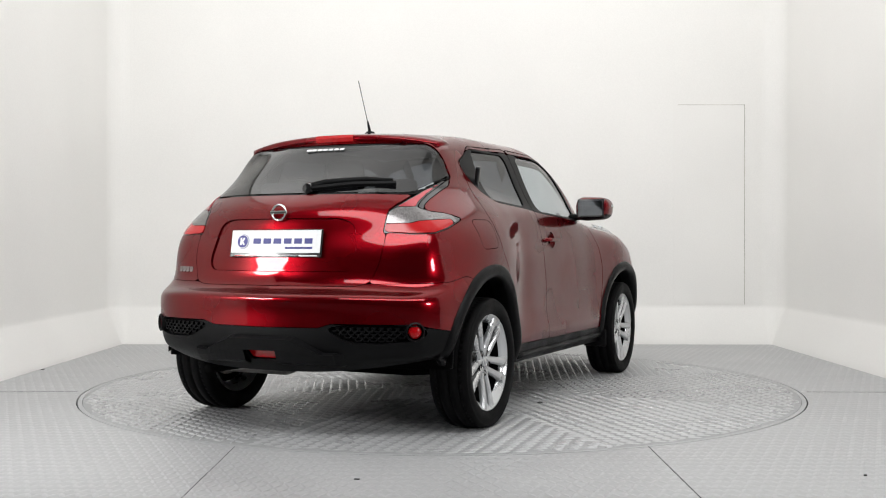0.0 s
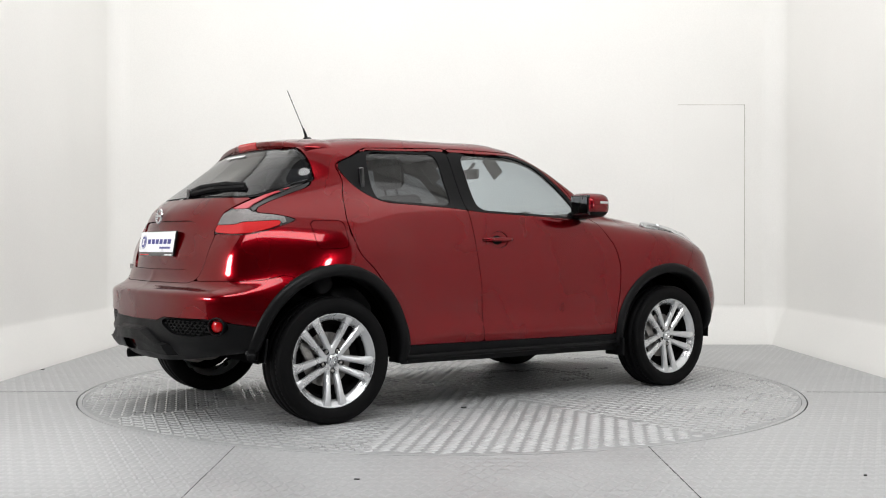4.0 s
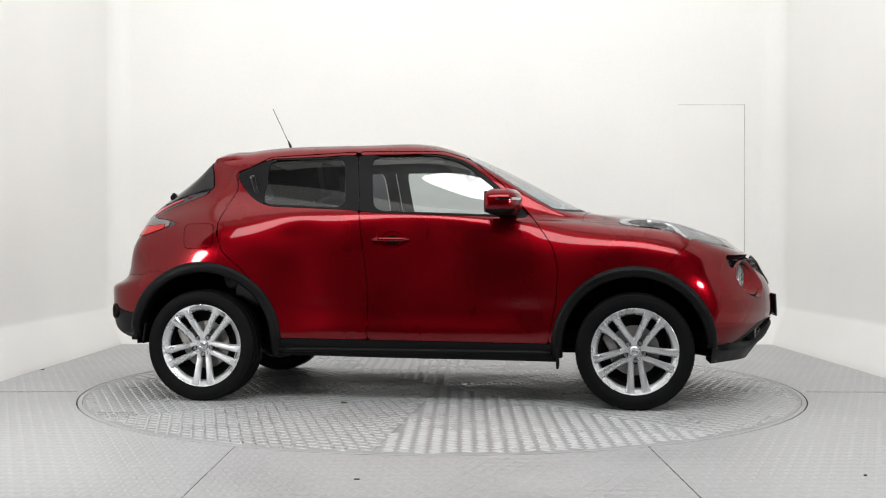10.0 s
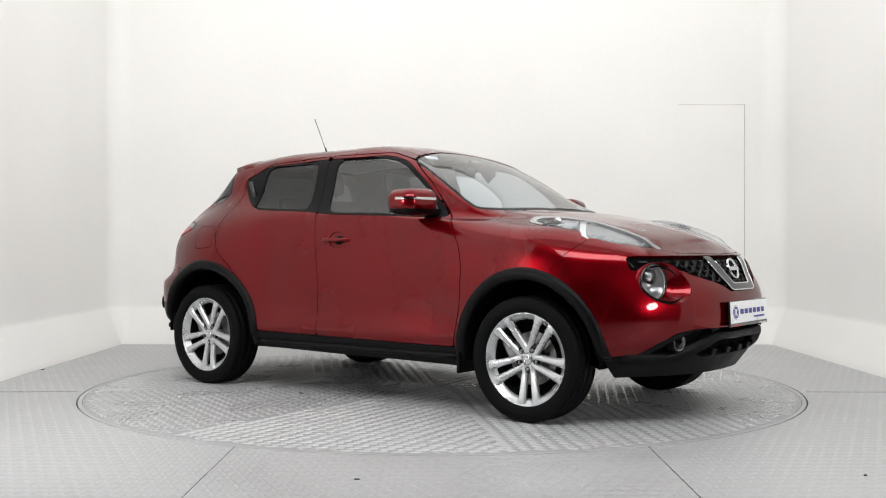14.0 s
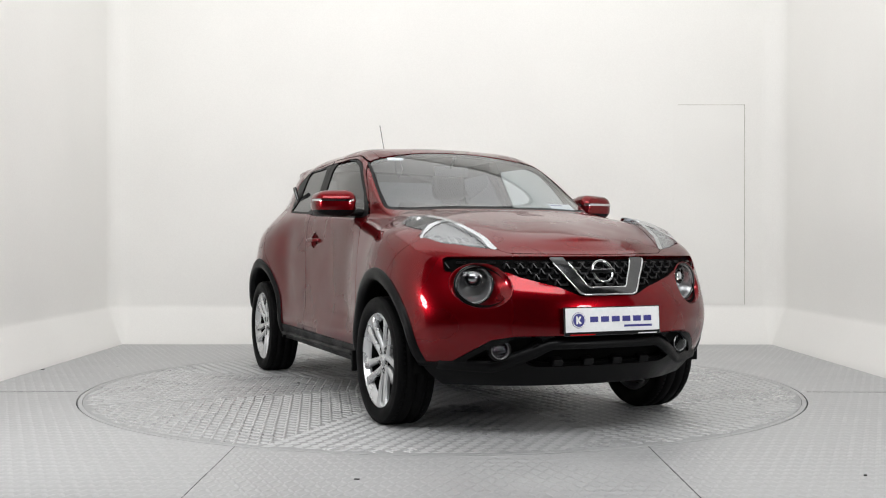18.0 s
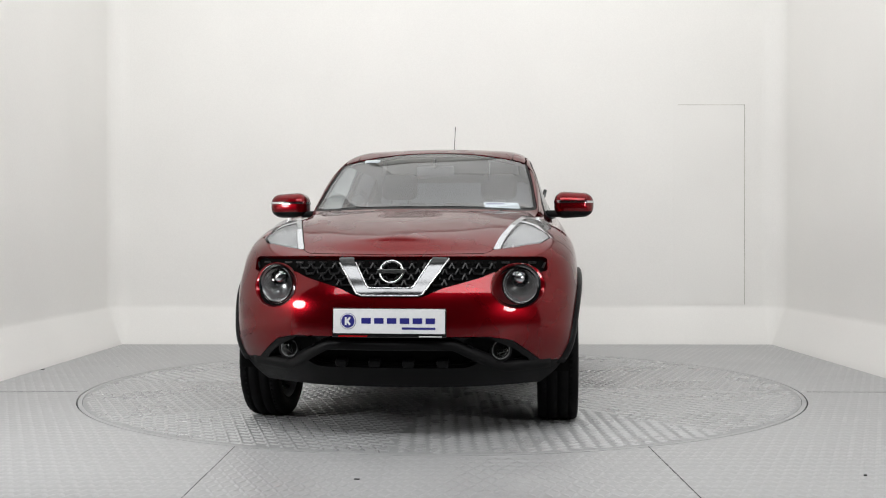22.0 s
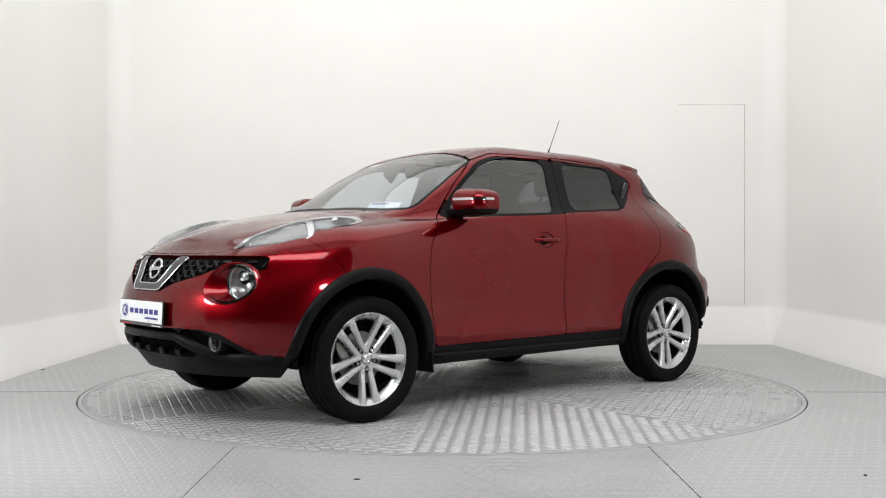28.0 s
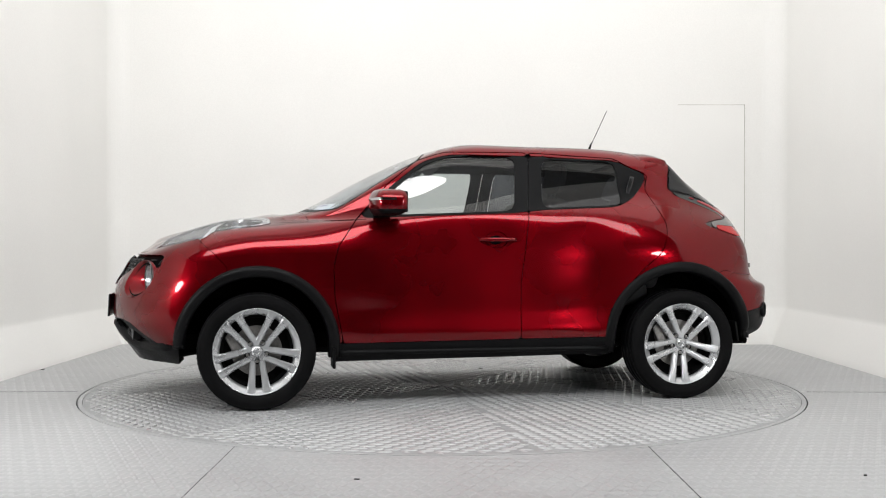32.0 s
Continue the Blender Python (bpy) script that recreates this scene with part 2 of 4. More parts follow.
def spline(t, P, s):
    """A natural cubic spline through P at t, read at s."""
    n = len(t)
    h = np.diff(t)
    A, B = np.eye(n), np.zeros((n,) + P.shape[1:])
    for i in range(1, n - 1):
        A[i, i - 1:i + 2] = h[i - 1], 2 * (h[i - 1] + h[i]), h[i]
        B[i] = 6 * ((P[i + 1] - P[i]) / h[i] - (P[i] - P[i - 1]) / h[i - 1])
    M = np.linalg.solve(A, B.reshape(n, -1)).reshape(B.shape)
    k = np.clip(np.searchsorted(t, s, side="right") - 1, 0, n - 2)
    sh = (slice(None),) + (None,) * (P.ndim - 1)
    a, b, hh = (t[k + 1] - s)[sh], (s - t[k])[sh], h[k][sh]
    return (M[k] * a ** 3 + M[k + 1] * b ** 3) / (6 * hh) + (P[k] / hh - M[k] * hh / 6) * a + (P[k + 1] / hh - M[k + 1] * hh / 6) * b


def skin_grid(nu, nv):
    G = np.stack(LINES)                                   # rows, stations, xyz
    flip = np.array([1, -1, 1.0])
    G = np.concatenate([G[:, 2:0:-1] * flip, G, G[:, -2:-4:-1] * flip], 1)
    d = np.linalg.norm(np.diff(G[1:8], axis=1), axis=2).mean(0) ** 0.8
    t = np.concatenate([[0], np.cumsum(d)])
    s = np.linspace(t[2], t[-3], nu)
    G = spline(t, G.transpose(1, 0, 2), s).transpose(1, 0, 2)
    G = np.concatenate([G, G[-2:-4:-1] * flip], 0)
    d = np.linalg.norm(np.diff(G, axis=0), axis=2).mean(1) ** 0.6
    t = np.concatenate([[0], np.cumsum(d)])
    G = spline(t, G, np.linspace(t[0], t[-3], nv))
    G[-1, :, 1] = 0
    G[:, 0, 1] = G[:, -1, 1] = 0
    return G


def make_skin(nu=240, nv=130):
    G = skin_grid(nu, nv)
    for _ in range(14):                                   # soften
        H = G.copy()
        H[1:-1, 1:-1] = 0.5 * G[1:-1, 1:-1] + 0.125 * (G[2:, 1:-1] + G[:-2, 1:-1] + G[1:-1, 2:] + G[1:-1, :-2])
        H[1:-1, 0, 0::2] = 0.5 * G[1:-1, 0, 0::2] + 0.25 * (G[2:, 0, 0::2] + G[:-2, 0, 0::2])
        H[1:-1, -1, 0::2] = 0.5 * G[1:-1, -1, 0::2] + 0.25 * (G[2:, -1, 0::2] + G[:-2, -1, 0::2])
        H[-1, 1:-1, 0::2] = 0.5 * G[-1, 1:-1, 0::2] + 0.125 * (2 * G[-2, 1:-1, 0::2] + G[-1, 2:, 0::2] + G[-1, :-2, 0::2])
        G = H
    for _ in range(60):                                   # a smooth bonnet
        H = G.copy()
        H[1:-1, 1:-1] = 0.5 * G[1:-1, 1:-1] + 0.125 * (G[2:, 1:-1] + G[:-2, 1:-1] + G[1:-1, 2:] + G[1:-1, :-2])
        H[1:-1, 0, 0::2] = 0.5 * G[1:-1, 0, 0::2] + 0.25 * (G[2:, 0, 0::2] + G[:-2, 0, 0::2])
        H[-1, 1:-1, 0::2] = 0.5 * G[-1, 1:-1, 0::2] + 0.125 * (2 * G[-2, 1:-1, 0::2] + G[-1, 2:, 0::2] + G[-1, :-2, 0::2])
        k = np.clip((G[..., 0] - 1.05) / .12, 0, 1) * np.clip((1.84 - G[..., 0]) / .12, 0, 1) * np.clip((.56 - 0.33 * (G[..., 0] - 1.2) - G[..., 1]) / .12, 0, 1) * (G[..., 2] > .92)
        G = G + (H - G) * k[..., None]
    X, Y, Z = G[..., 0], G[..., 1], G[..., 2]
    flank = np.clip((Z - .40) / .15, 0, 1) * np.clip((1.10 - Z) / .12, 0, 1) * (Y > .6)
    G[..., 1] -= flank * (.013 * np.exp(-((X + .70) / .15) ** 2) + .004 * np.exp(-((X - .60) / .14) ** 2))
    foot = np.clip((X + .75) / .2, 0, 1) * np.clip((.85 - X) / .2, 0, 1) * (Y > .6)
    G[..., 1] += foot * (.003 * np.exp(-((Z - .43) / .035) ** 2) - .007 * np.exp(-((Z - .53) / .07) ** 2))
    flip = np.array([1, -1, 1.0])
    E = np.concatenate([G[:, 1:2] * flip, G, G[:, -2:-1] * flip], 1)
    E = np.concatenate([2 * E[:1] - E[1:2], E, E[-2:-1] * flip], 0)
    N = np.cross(E[1:-1, 2:] - E[1:-1, :-2], E[2:, 1:-1] - E[:-2, 1:-1])
    N /= np.maximum(np.linalg.norm(N, axis=2, keepdims=True), 1e-9)
    i = np.arange(nu * nv).reshape(nv, nu)
    Q = np.stack([i[:-1, :-1], i[:-1, 1:], i[1:, 1:], i[1:, :-1]], -1).reshape(-1, 4)
    out = N.reshape(-1, 3)
    mid = out[np.abs(G.reshape(-1, 3)[:, 1] - 0.8).argmin()]
    if mid[1] < 0:
        out, Q = -out, Q[:, ::-1]
    return G.reshape(-1, 3), out, Q


SKIN = make_skin()


def clip(mesh, values):
    """Keeps the part of a mesh (points, normals, quads, other faces) where values > 0, cutting faces along zero."""
    V, N, Q, X = mesh
    f = values
    ins = f > 0
    c = ins[Q].sum(1)
    whole, mixed = Q[c == 4], Q[(c > 0) & (c < 4)]
    V2, N2, made, faces = list(V), list(N), {}, []

    def cut(a, b):
        k = (min(a, b), max(a, b))
        if k not in made:
            s = f[k[0]] / (f[k[0]] - f[k[1]])
            made[k] = len(V2)
            V2.append(V[k[0]] + s * (V[k[1]] - V[k[0]]))
            n = N[k[0]] + s * (N[k[1]] - N[k[0]])
            N2.append(n / max(np.linalg.norm(n), 1e-9))
        return made[k]

    for F in list(mixed) + X:
        if all(ins[v] for v in F):
            faces.append(list(F))
            continue
        new_f = []
        for a, b in zip(F, list(F[1:]) + [F[0]]):
            if ins[a]:
                new_f.append(a)
            if ins[a] != ins[b]:
                new_f.append(cut(a, b))
        if len(new_f) >= 3:
            faces.append(new_f)
    return np.array(V2), np.array(N2), whole, faces


def trim(mesh):
    """Drops points without a face."""
    V, N, Q, X = mesh
    used = np.zeros(len(V), bool)
    used[Q.ravel()] = True
    for F in X:
        used[F] = True
    idx = np.cumsum(used) - 1
    return V[used], N[used], idx[Q], [[int(idx[v]) for v in F] for F in X]


def sdf(poly, P):
    """Signed distance, positive inside, of 2D points to a polygon."""
    A = np.array(poly, float)
    B = np.roll(A, -1, 0)
    best = np.full(len(P), 1e9)
    ins = np.zeros(len(P), bool)
    for a, b in zip(A, B):
        e, w = b - a, P - a
        k = np.clip((w @ e) / max(e @ e, 1e-12), 0, 1)
        best = np.minimum(best, ((w - k[:, None] * e) ** 2).sum(1))
        cr = (a[1] <= P[:, 1]) != (b[1] <= P[:, 1])
        with np.errstate(divide="ignore", invalid="ignore"):
            ins ^= cr & (P[:, 0] < (b[0] - a[0]) * (P[:, 1] - a[1]) / (b[1] - a[1]) + a[0])
    return np.sqrt(best) * np.where(ins, 1, -1)


def soft(poly, n=2, r=0.03):
    """A polygon with its corners rounded: n is how strongly, in steps of r metres."""
    P = np.array(poly, float)
    out = []
    for a, p, c in zip(np.roll(P, 1, 0), P, np.roll(P, -1, 0)):
        u, v = a - p, c - p
        lu, lv = np.linalg.norm(u), np.linalg.norm(v)
        k = n * r
        s, e = p + u / lu * min(k, lu * 0.48), p + v / lv * min(k, lv * 0.48)
        for q in (0, .25, .5, .75, 1):
            out.append((1 - q) ** 2 * s + 2 * q * (1 - q) * p + q * q * e)
    return np.array(out)


def side(poly, n=2):
    q = soft(poly, n) if n else np.array(poly, float)
    return lambda V: sdf(q, V[:, [0, 2]])


def face_on(poly, n=2):
    q = soft(poly, n) if n else np.array(poly, float)
    return lambda V: sdf(q, V[:, [1, 2]])


def plan(poly, n=2):
    q = soft(poly, n) if n else np.array(poly, float)
    return lambda V: sdf(q, V[:, [0, 1]])


def both(*fs):
    return lambda V: np.minimum.reduce([f(V) for f in fs])


def either(*fs):
    return lambda V: np.maximum.reduce([f(V) for f in fs])


def less(f, *gs):
    """f without the gs, a joint's half width apart."""
    return lambda V: np.minimum.reduce([f(V)] + [-g(V) - JOINT for g in gs])


def shrink(f, d):
    return lambda V: f(V) - d


def ahead(x):
    return lambda V: V[:, 0] - x


def behind(x):
    return lambda V: x - V[:, 0]


def above(z):
    return lambda V: V[:, 2] - z


JOINT = 0.003


def cutout(field):
    V, N, Q = SKIN
    f = field(V)
    near = f > -0.12                                     # only the faces near the piece
    keep = near[Q].any(1)
    m = trim((V, N, Q[keep], []))
    return trim(clip(m, field(m[0])))


def panel(name, field, material, parent, label="", lift=0.0, edge=0.012, whole=False, flip=False):
    """A piece of the skin as a sheet with turned-in edges: the left half, the right half (flip) or both in one (whole)."""
    V, N, Q, X = cutout(field)
    V = V + N * (lift(V)[:, None] if callable(lift) else lift)
    if not len(V):
        raise ValueError(name)
    F = [list(q) for q in Q] + X
    F = [[v for i, v in enumerate(f) if v != f[i - 1]] for f in F]
    if flip:
        V, N, F = V * (1, -1, 1), N * (1, -1, 1), [f[::-1] for f in F]
    if whole:
        on = np.abs(V[:, 1]) < 1e-4
        idx = np.where(on, np.arange(len(V)), np.arange(len(V)) + len(V))
        F = F + [[int(idx[v]) for v in f[::-1]] for f in F]
        V, N = np.concatenate([V, V * (1, -1, 1)]), np.concatenate([N, N * (1, -1, 1)])
        N[:len(on)][on, 1] = 0
    # turned-in edges
    seen = {}
    for f in F:
        for a, b in zip(f, f[1:] + f[:1]):
            seen[(a, b)] = True
    rim = [(a, b) for a, b in seen if (b, a) not in seen]
    base, low = len(V), {}
    V2, N2 = list(V), list(N)
    smooth = [True] * len(F)
    for a, b in rim:
        for v in (a, b):
            if v not in low:
                low[v] = len(V2)
                V2.append(V[v] - N[v] * edge)
                N2.append(N[v])
        F.append([b, a, low[a], low[b]])
        smooth.append(False)
    me = bpy.data.meshes.new(name)
    me.from_pydata([tuple(v) for v in V2], [], [tuple(int(i) for i in f) for f in F])
    me.polygons.foreach_set("use_smooth", smooth)
    me.normals_split_custom_set_from_vertices([tuple(n) for n in N2]) if edge == 0 else None
    if edge:
        nl = []
        n3 = np.array(N2)
        for p in me.polygons:
            for v in p.vertices:
                nl.append(tuple(n3[v]) if smooth[p.index] else tuple(p.normal))
        me.normals_split_custom_set(nl)
    me.materials.append(material)
    ob = new(name, me)
    ob.parent = parent
    if label:
        ob["label"] = label
    return ob


# ---- outlines on the skin ----
ARCH_F, ARCH_R = (1.262, 0.345), (-1.255, 0.355)


def arch(c, r):
    def f(V):
        d = r - np.hypot(V[:, 0] - c[0], V[:, 2] - c[1])
        low = np.where(V[:, 2] < c[1], r - np.abs(V[:, 0] - c[0]), d)
        return np.where(V[:, 2] < c[1], low, d)
    return f


WHEELS = either(arch(ARCH_F, 0.43), arch(ARCH_R, 0.435))
# plastic along the foot: sills, lower front and rear bumper
LOW_SIDE = both(side([(-1.75, .05), (1.70, .05), (1.70, .362), (.80, .362), (-.80, .377), (-1.75, .50)], 0))
LOW_FRONT = both(ahead(1.55), face_on([(-1.2, 0), (1.2, 0), (1.2, .36), (.80, .362), (.69, .372), (.63, .425), (.56, .478), (.46, .497), (-.1, .50), (-1.2, .50)], 0))
LOW_REAR = both(behind(-1.55), face_on([(-1.2, 0), (1.2, 0), (1.2, .51), (.84, .52), (.74, .555), (.36, .555), (.30, .535), (-.2, .53), (-1.2, .53)], 0))
LOWER = either(LOW_SIDE, LOW_FRONT, LOW_REAR)

BAND = side([(-1.125, 1.365), (-1.03, 1.402), (-.94, 1.448), (-.45, 1.468), (.13, 1.470), (.29, 1.425), (.48, 1.275), (.68, 1.082),
             (.55, 1.088), (-.24, 1.118), (-.42, 1.137), (-.90, 1.160), (-1.01, 1.215), (-1.09, 1.30)], 2)
BAND = both(BAND, lambda V: V[:, 1] - 0.45)
GLASS_F = both(side([(-.285, 1.456), (.12, 1.456), (.27, 1.41), (.455, 1.265), (.60, 1.108), (.55, 1.103), (-.245, 1.132)], 2), lambda V: V[:, 1] - 0.45)
GLASS_R = both(side([(-.925, 1.418), (-.90, 1.436), (-.455, 1.452), (-.425, 1.150), (-.90, 1.174), (-.93, 1.19)], 2), lambda V: V[:, 1] - 0.45)
DOOR_F = both(side([(-.266, .30), (.775, .30), (.785, .40), (.828, .62), (.835, .80), (.805, .92), (.70, 1.07), (.50, 1.29), (.315, 1.435), (.15, 1.488),
                    (-.374, 1.492), (-.333, 1.13), (-.27, .70)], 1), lambda V: V[:, 1] - 0.45)
DOOR_R = both(side([(-.266, .30), (-.80, .30), (-.82, .45), (-.90, .65), (-1.02, .79), (-1.125, .88), (-1.165, .98), (-1.175, 1.06), (-1.135, 1.19), (-1.10, 1.27), (-1.135, 1.365),
                    (-1.02, 1.412), (-.93, 1.465), (-.374, 1.492), (-.333, 1.13), (-.27, .70)], 1), lambda V: V[:, 1] - 0.45)
BONNET = both(plan([(2.2, -1), (2.2, .20), (1.985, .33), (1.87, .455), (1.70, .525), (1.50, .59), (1.25, .668), (1.06, .70), (.965, .70), (.99, .60), (1.04, .40), (1.075, .2), (1.08, -1)], 1),
              lambda V: V[:, 2] - np.interp(V[:, 1], [0, .45, .8], [.878, .886, .90]))
SCREEN = both(face_on([(-1, 1.138), (.30, 1.132), (.55, 1.122), (.648, 1.128), (.655, 1.15), (.625, 1.30), (.585, 1.45), (.57, 1.56), (-1, 1.56)], 1), lambda V: V[:, 0] - .195 - .10 * (V[:, 1] / .55) ** 2)
REAR_GLASS = side([(-1.262, 1.272), (-1.275, 1.36), (-1.31, 1.458), (-2.2, 1.462), (-2.2, 1.178), (-1.70, 1.176), (-1.62, 1.172), (-1.50, 1.192), (-1.38, 1.235)], .6)
GRILLE = both(face_on([(-1, .865), (.45, .868), (.705, .866), (.72, .855), (.722, .80), (.69, .80), (.655, .826), (.60, .838), (.545, .832), (.485, .805), (.42, .775), (.24, .725), (.15, .685), (-1, .683)], 0), ahead(1.6))
LAMP_C, LAMP_X = (0.600, 0.735), 1.868
BOWL_C, BOWL_R = (0.588, 0.733), (0.124, 0.104)
ROUND = both(lambda V: (1 - np.hypot((V[:, 1] - BOWL_C[0]) / BOWL_R[0], (V[:, 2] - BOWL_C[1]) / BOWL_R[1])) * BOWL_R[1], ahead(1.6))
HEAD = both(plan([(1.855, .462), (1.65, .520), (1.48, .566), (1.30, .610), (1.19, .655), (1.185, .695), (1.30, .738), (1.44, .738), (1.515, .712), (1.545, .756), (1.70, .690), (1.79, .575)], .5), above(.88))
HEAD_LIP = plan([(1.95, .0), (1.05, .0), (1.15, .68), (1.185, .70), (1.30, .742), (1.44, .742), (1.515, .718), (1.545, .762), (1.70, .696), (1.79, .585), (1.87, .44)], 0)
BELOW_STRIP = plan([(1.9, .482), (1.65, .547), (1.48, .595), (1.32, .637), (1.235, .681), (1.235, .695), (1.31, .728), (1.36, .79), (1.36, 1.2), (2.2, 1.2), (2.2, .42)], 0)
LOBE = both(lambda V: HEAD(V) - .006, BELOW_STRIP, lambda V: 1.47 + (V[:, 1] - .65) * .55 - V[:, 0])
SIDE_LAMP = both(lambda V: HEAD(V) - .009, BELOW_STRIP, lambda V: V[:, 0] - 1.515 - (V[:, 1] - .65) * .55)
TAIL = both(side([(-1.295, 1.266), (-1.40, 1.236), (-1.53, 1.193), (-1.63, 1.150), (-1.694, 1.116), (-1.729, 1.089), (-1.95, 1.07), (-1.95, .984), (-1.773, .982),
                  (-1.743, .976), (-1.675, .981), (-1.597, 1.002), (-1.507, 1.033), (-1.444, 1.054), (-1.483, 1.069), (-1.545, 1.082), (-1.607, 1.087), (-1.622, 1.096),
                  (-1.599, 1.121), (-1.531, 1.153), (-1.423, 1.194), (-1.323, 1.229), (-1.29, 1.25)], .15), lambda V: V[:, 1] - 0.53)
GATE = both(behind(-1.20), either(face_on([(-1, .727), (.44, .73), (.50, .745), (.535, .84), (.545, .95), (.53, 1.05), (.55, 1.12), (.60, 1.18), (-1, 1.18)], 1), side([(-1.262, 1.272), (-1.275, 1.36), (-1.31, 1.458), (-1.25, 1.54), (-2.2, 1.54), (-2.2, 1.178), (-1.70, 1.176), (-1.62, 1.172), (-1.50, 1.192), (-1.38, 1.235)], .6)))
BUMP_F = both(either(side([(1.47, .0), (1.43, .80), (1.50, .875), (1.575, .94), (1.66, 1.2), (2.4, 1.2), (2.4, 0)], 0)), ahead(1.2))
BUMP_R = both(either(side([(-1.44, .0), (-1.46, .74), (-1.535, .775), (-1.66, .745), (-2.4, .724), (-2.4, 0)], 1)), behind(-1.2))
ROOF = both(plan([(.40, -1), (.40, .48), (.28, .492), (-.3, .505), (-1.0, .50), (-1.27, .47), (-1.27, -1)], 1), above(1.40))
FLAP = both(side([(-1.385, 1.05), (-1.20, 1.052), (-1.19, .912), (-1.365, .903)], 1), lambda V: V[:, 1] - .3)


# ---- the car ----
from mathutils.bvhtree import BVHTree

TREE = BVHTree.FromPolygons([tuple(v) for v in SKIN[0]], [tuple(int(i) for i in q) for q in SKIN[2]])


def skin_y(x, z):
    """Half width of the body at x and z."""
    hit = TREE.ray_cast(Vector((x, 2, z)), Vector((0, -1, 0)))[0]
    return hit.y if hit else 0.8


def skin_x(y, z, rear=False):
    """Nose (or tail) of the body at y and z."""
    hit = TREE.ray_cast(Vector((-4 if rear else 4, max(abs(y), 1e-3), z)), Vector((1 if rear else -1, 0, 0)))
    return (hit[0].x, hit[1]) if hit[0] else ((-1.9 if rear else 2.0), Vector((1, 0, 0)))


car = tagged(new("car"), "dark red metallic compact crossover car with black plastic cladding", "car")
MIRROR = (False, True)
RISE = lambda V: 0.003 + 0.022 * np.sin(np.pi / 2 * np.clip(HEAD_LIP(V) / .075, 0, 1)) * np.clip((1.88 - V[:, 0]) / .12, 0, 1)
ALL = lambda V: np.full(len(V), 1.0)

# outlines of the finer pieces
SCREEN_IN = shrink(SCREEN, 0.016)
REAR_OPEN = less(REAR_GLASS, TAIL)
REAR_IN = shrink(REAR_OPEN, 0.010)
MOUTH = both(face_on([(-1, .35), (.36, .352), (.42, .385), (.40, .43), (.30, .495), (-1, .497)], 1), ahead(1.6))
FOG_BAY = both(face_on([(.40, .492), (.46, .487), (.575, .43), (.64, .375), (.60, .362), (.48, .385), (.42, .42), (.34, .492)], 0), ahead(1.5))
MESH_BAY = both(face_on([(.375, .545), (.72, .548), (.785, .53), (.76, .485), (.60, .468), (.45, .475), (.34, .53)], 1), behind(-1.5))
REAR_FOG = both(face_on([(-1, .428), (.10, .428), (.07, .38), (-1, .375)], 0), behind(-1.6))
RECESS = both(face_on([(-1, 1.055), (.33, 1.05), (.39, 1.02), (.425, .84), (.40, .80), (-1, .79)], 1), behind(-1.6))
PATCH = lambda V: 0.047 - np.hypot((V[:, 0] + .125) * .72, V[:, 2] - .957)
PATCH = both(PATCH, lambda V: V[:, 1] - .5)
STRAP = both(side([(-1.29, 1.262), (-1.368, 1.233), (-1.525, 1.171), (-1.603, 1.132), (-1.638, 1.106), (-1.622, 1.096), (-1.599, 1.121), (-1.531, 1.153), (-1.423, 1.194), (-1.323, 1.229)], .1), lambda V: V[:, 1] - .5)

bumper = panel("front_bumper", less(BUMP_F, LOWER, WHEELS, GRILLE, ROUND, HEAD, BONNET), PAINT, car, whole=True, edge=0.03)
rear_bumper = panel("rear_bumper", less(BUMP_R, LOWER, WHEELS, GATE, TAIL), PAINT, car, whole=True)
panel("bonnet", less(BONNET, HEAD), PAINT, car, whole=True)
panel("roof", less(ROOF, SCREEN), PAINT, car, whole=True)
gate = panel("tailgate", less(GATE, REAR_GLASS, TAIL, RECESS), PAINT, car, whole=True)
panel("plate_recess", RECESS, PAINT, gate, "sunken panel round the plate", whole=True, lift=-0.008)
panel("rear_window", REAR_IN, PRIVACY, gate, "dark tinted rear window", whole=True, edge=0.004, lift=-0.002).visible_shadow = False
panel("window_seal", less(REAR_OPEN, REAR_IN), SEAL, gate, "black rubber seal", whole=True, lift=-0.003)
screen = panel("windscreen", SCREEN_IN, SCREENGLASS, car, "clear raked windscreen", whole=True, edge=0.004, lift=-0.002)
screen.visible_shadow = False
panel("window_seal", less(SCREEN, SCREEN_IN), SEAL, screen, "black rubber seal", whole=True, lift=-0.003)
panel("inner_shell", less(ALL, WHEELS, shrink(BAND, 0.02), shrink(SCREEN, 0.02), shrink(REAR_GLASS, .02), shrink(HEAD, .02), shrink(ROUND, .02), shrink(MESH_BAY, .01), shrink(FOG_BAY, .01), shrink(MOUTH, .01)), DARK, car, whole=True, lift=-0.02, edge=0.004)
panel("headliner", both(plan([(.10, -1), (.10, .50), (-1.15, .50), (-1.15, -1)], 0), above(1.42)), HEADLINER, car, "light grey headliner", whole=True, lift=-0.034, edge=0.0)
SHELL_OUT = (LOWER, WHEELS, DOOR_F, DOOR_R, BONNET, SCREEN, REAR_GLASS, GRILLE, ROUND, HEAD, TAIL, GATE, BUMP_F, BUMP_R, ROOF, STRAP)
fascia = panel("lower_front_bumper", less(both(LOWER, ahead(1.2)), WHEELS, MOUTH, FOG_BAY), PLASTIC, car, whole=True, edge=0.04)
panel("air_intake", MOUTH, DARK, fascia, "black lower air intake", whole=True, lift=-0.05)
apron = panel("lower_rear_bumper", less(both(LOWER, behind(-1.2)), WHEELS, MESH_BAY, REAR_FOG), PLASTIC, car, whole=True, edge=0.03)
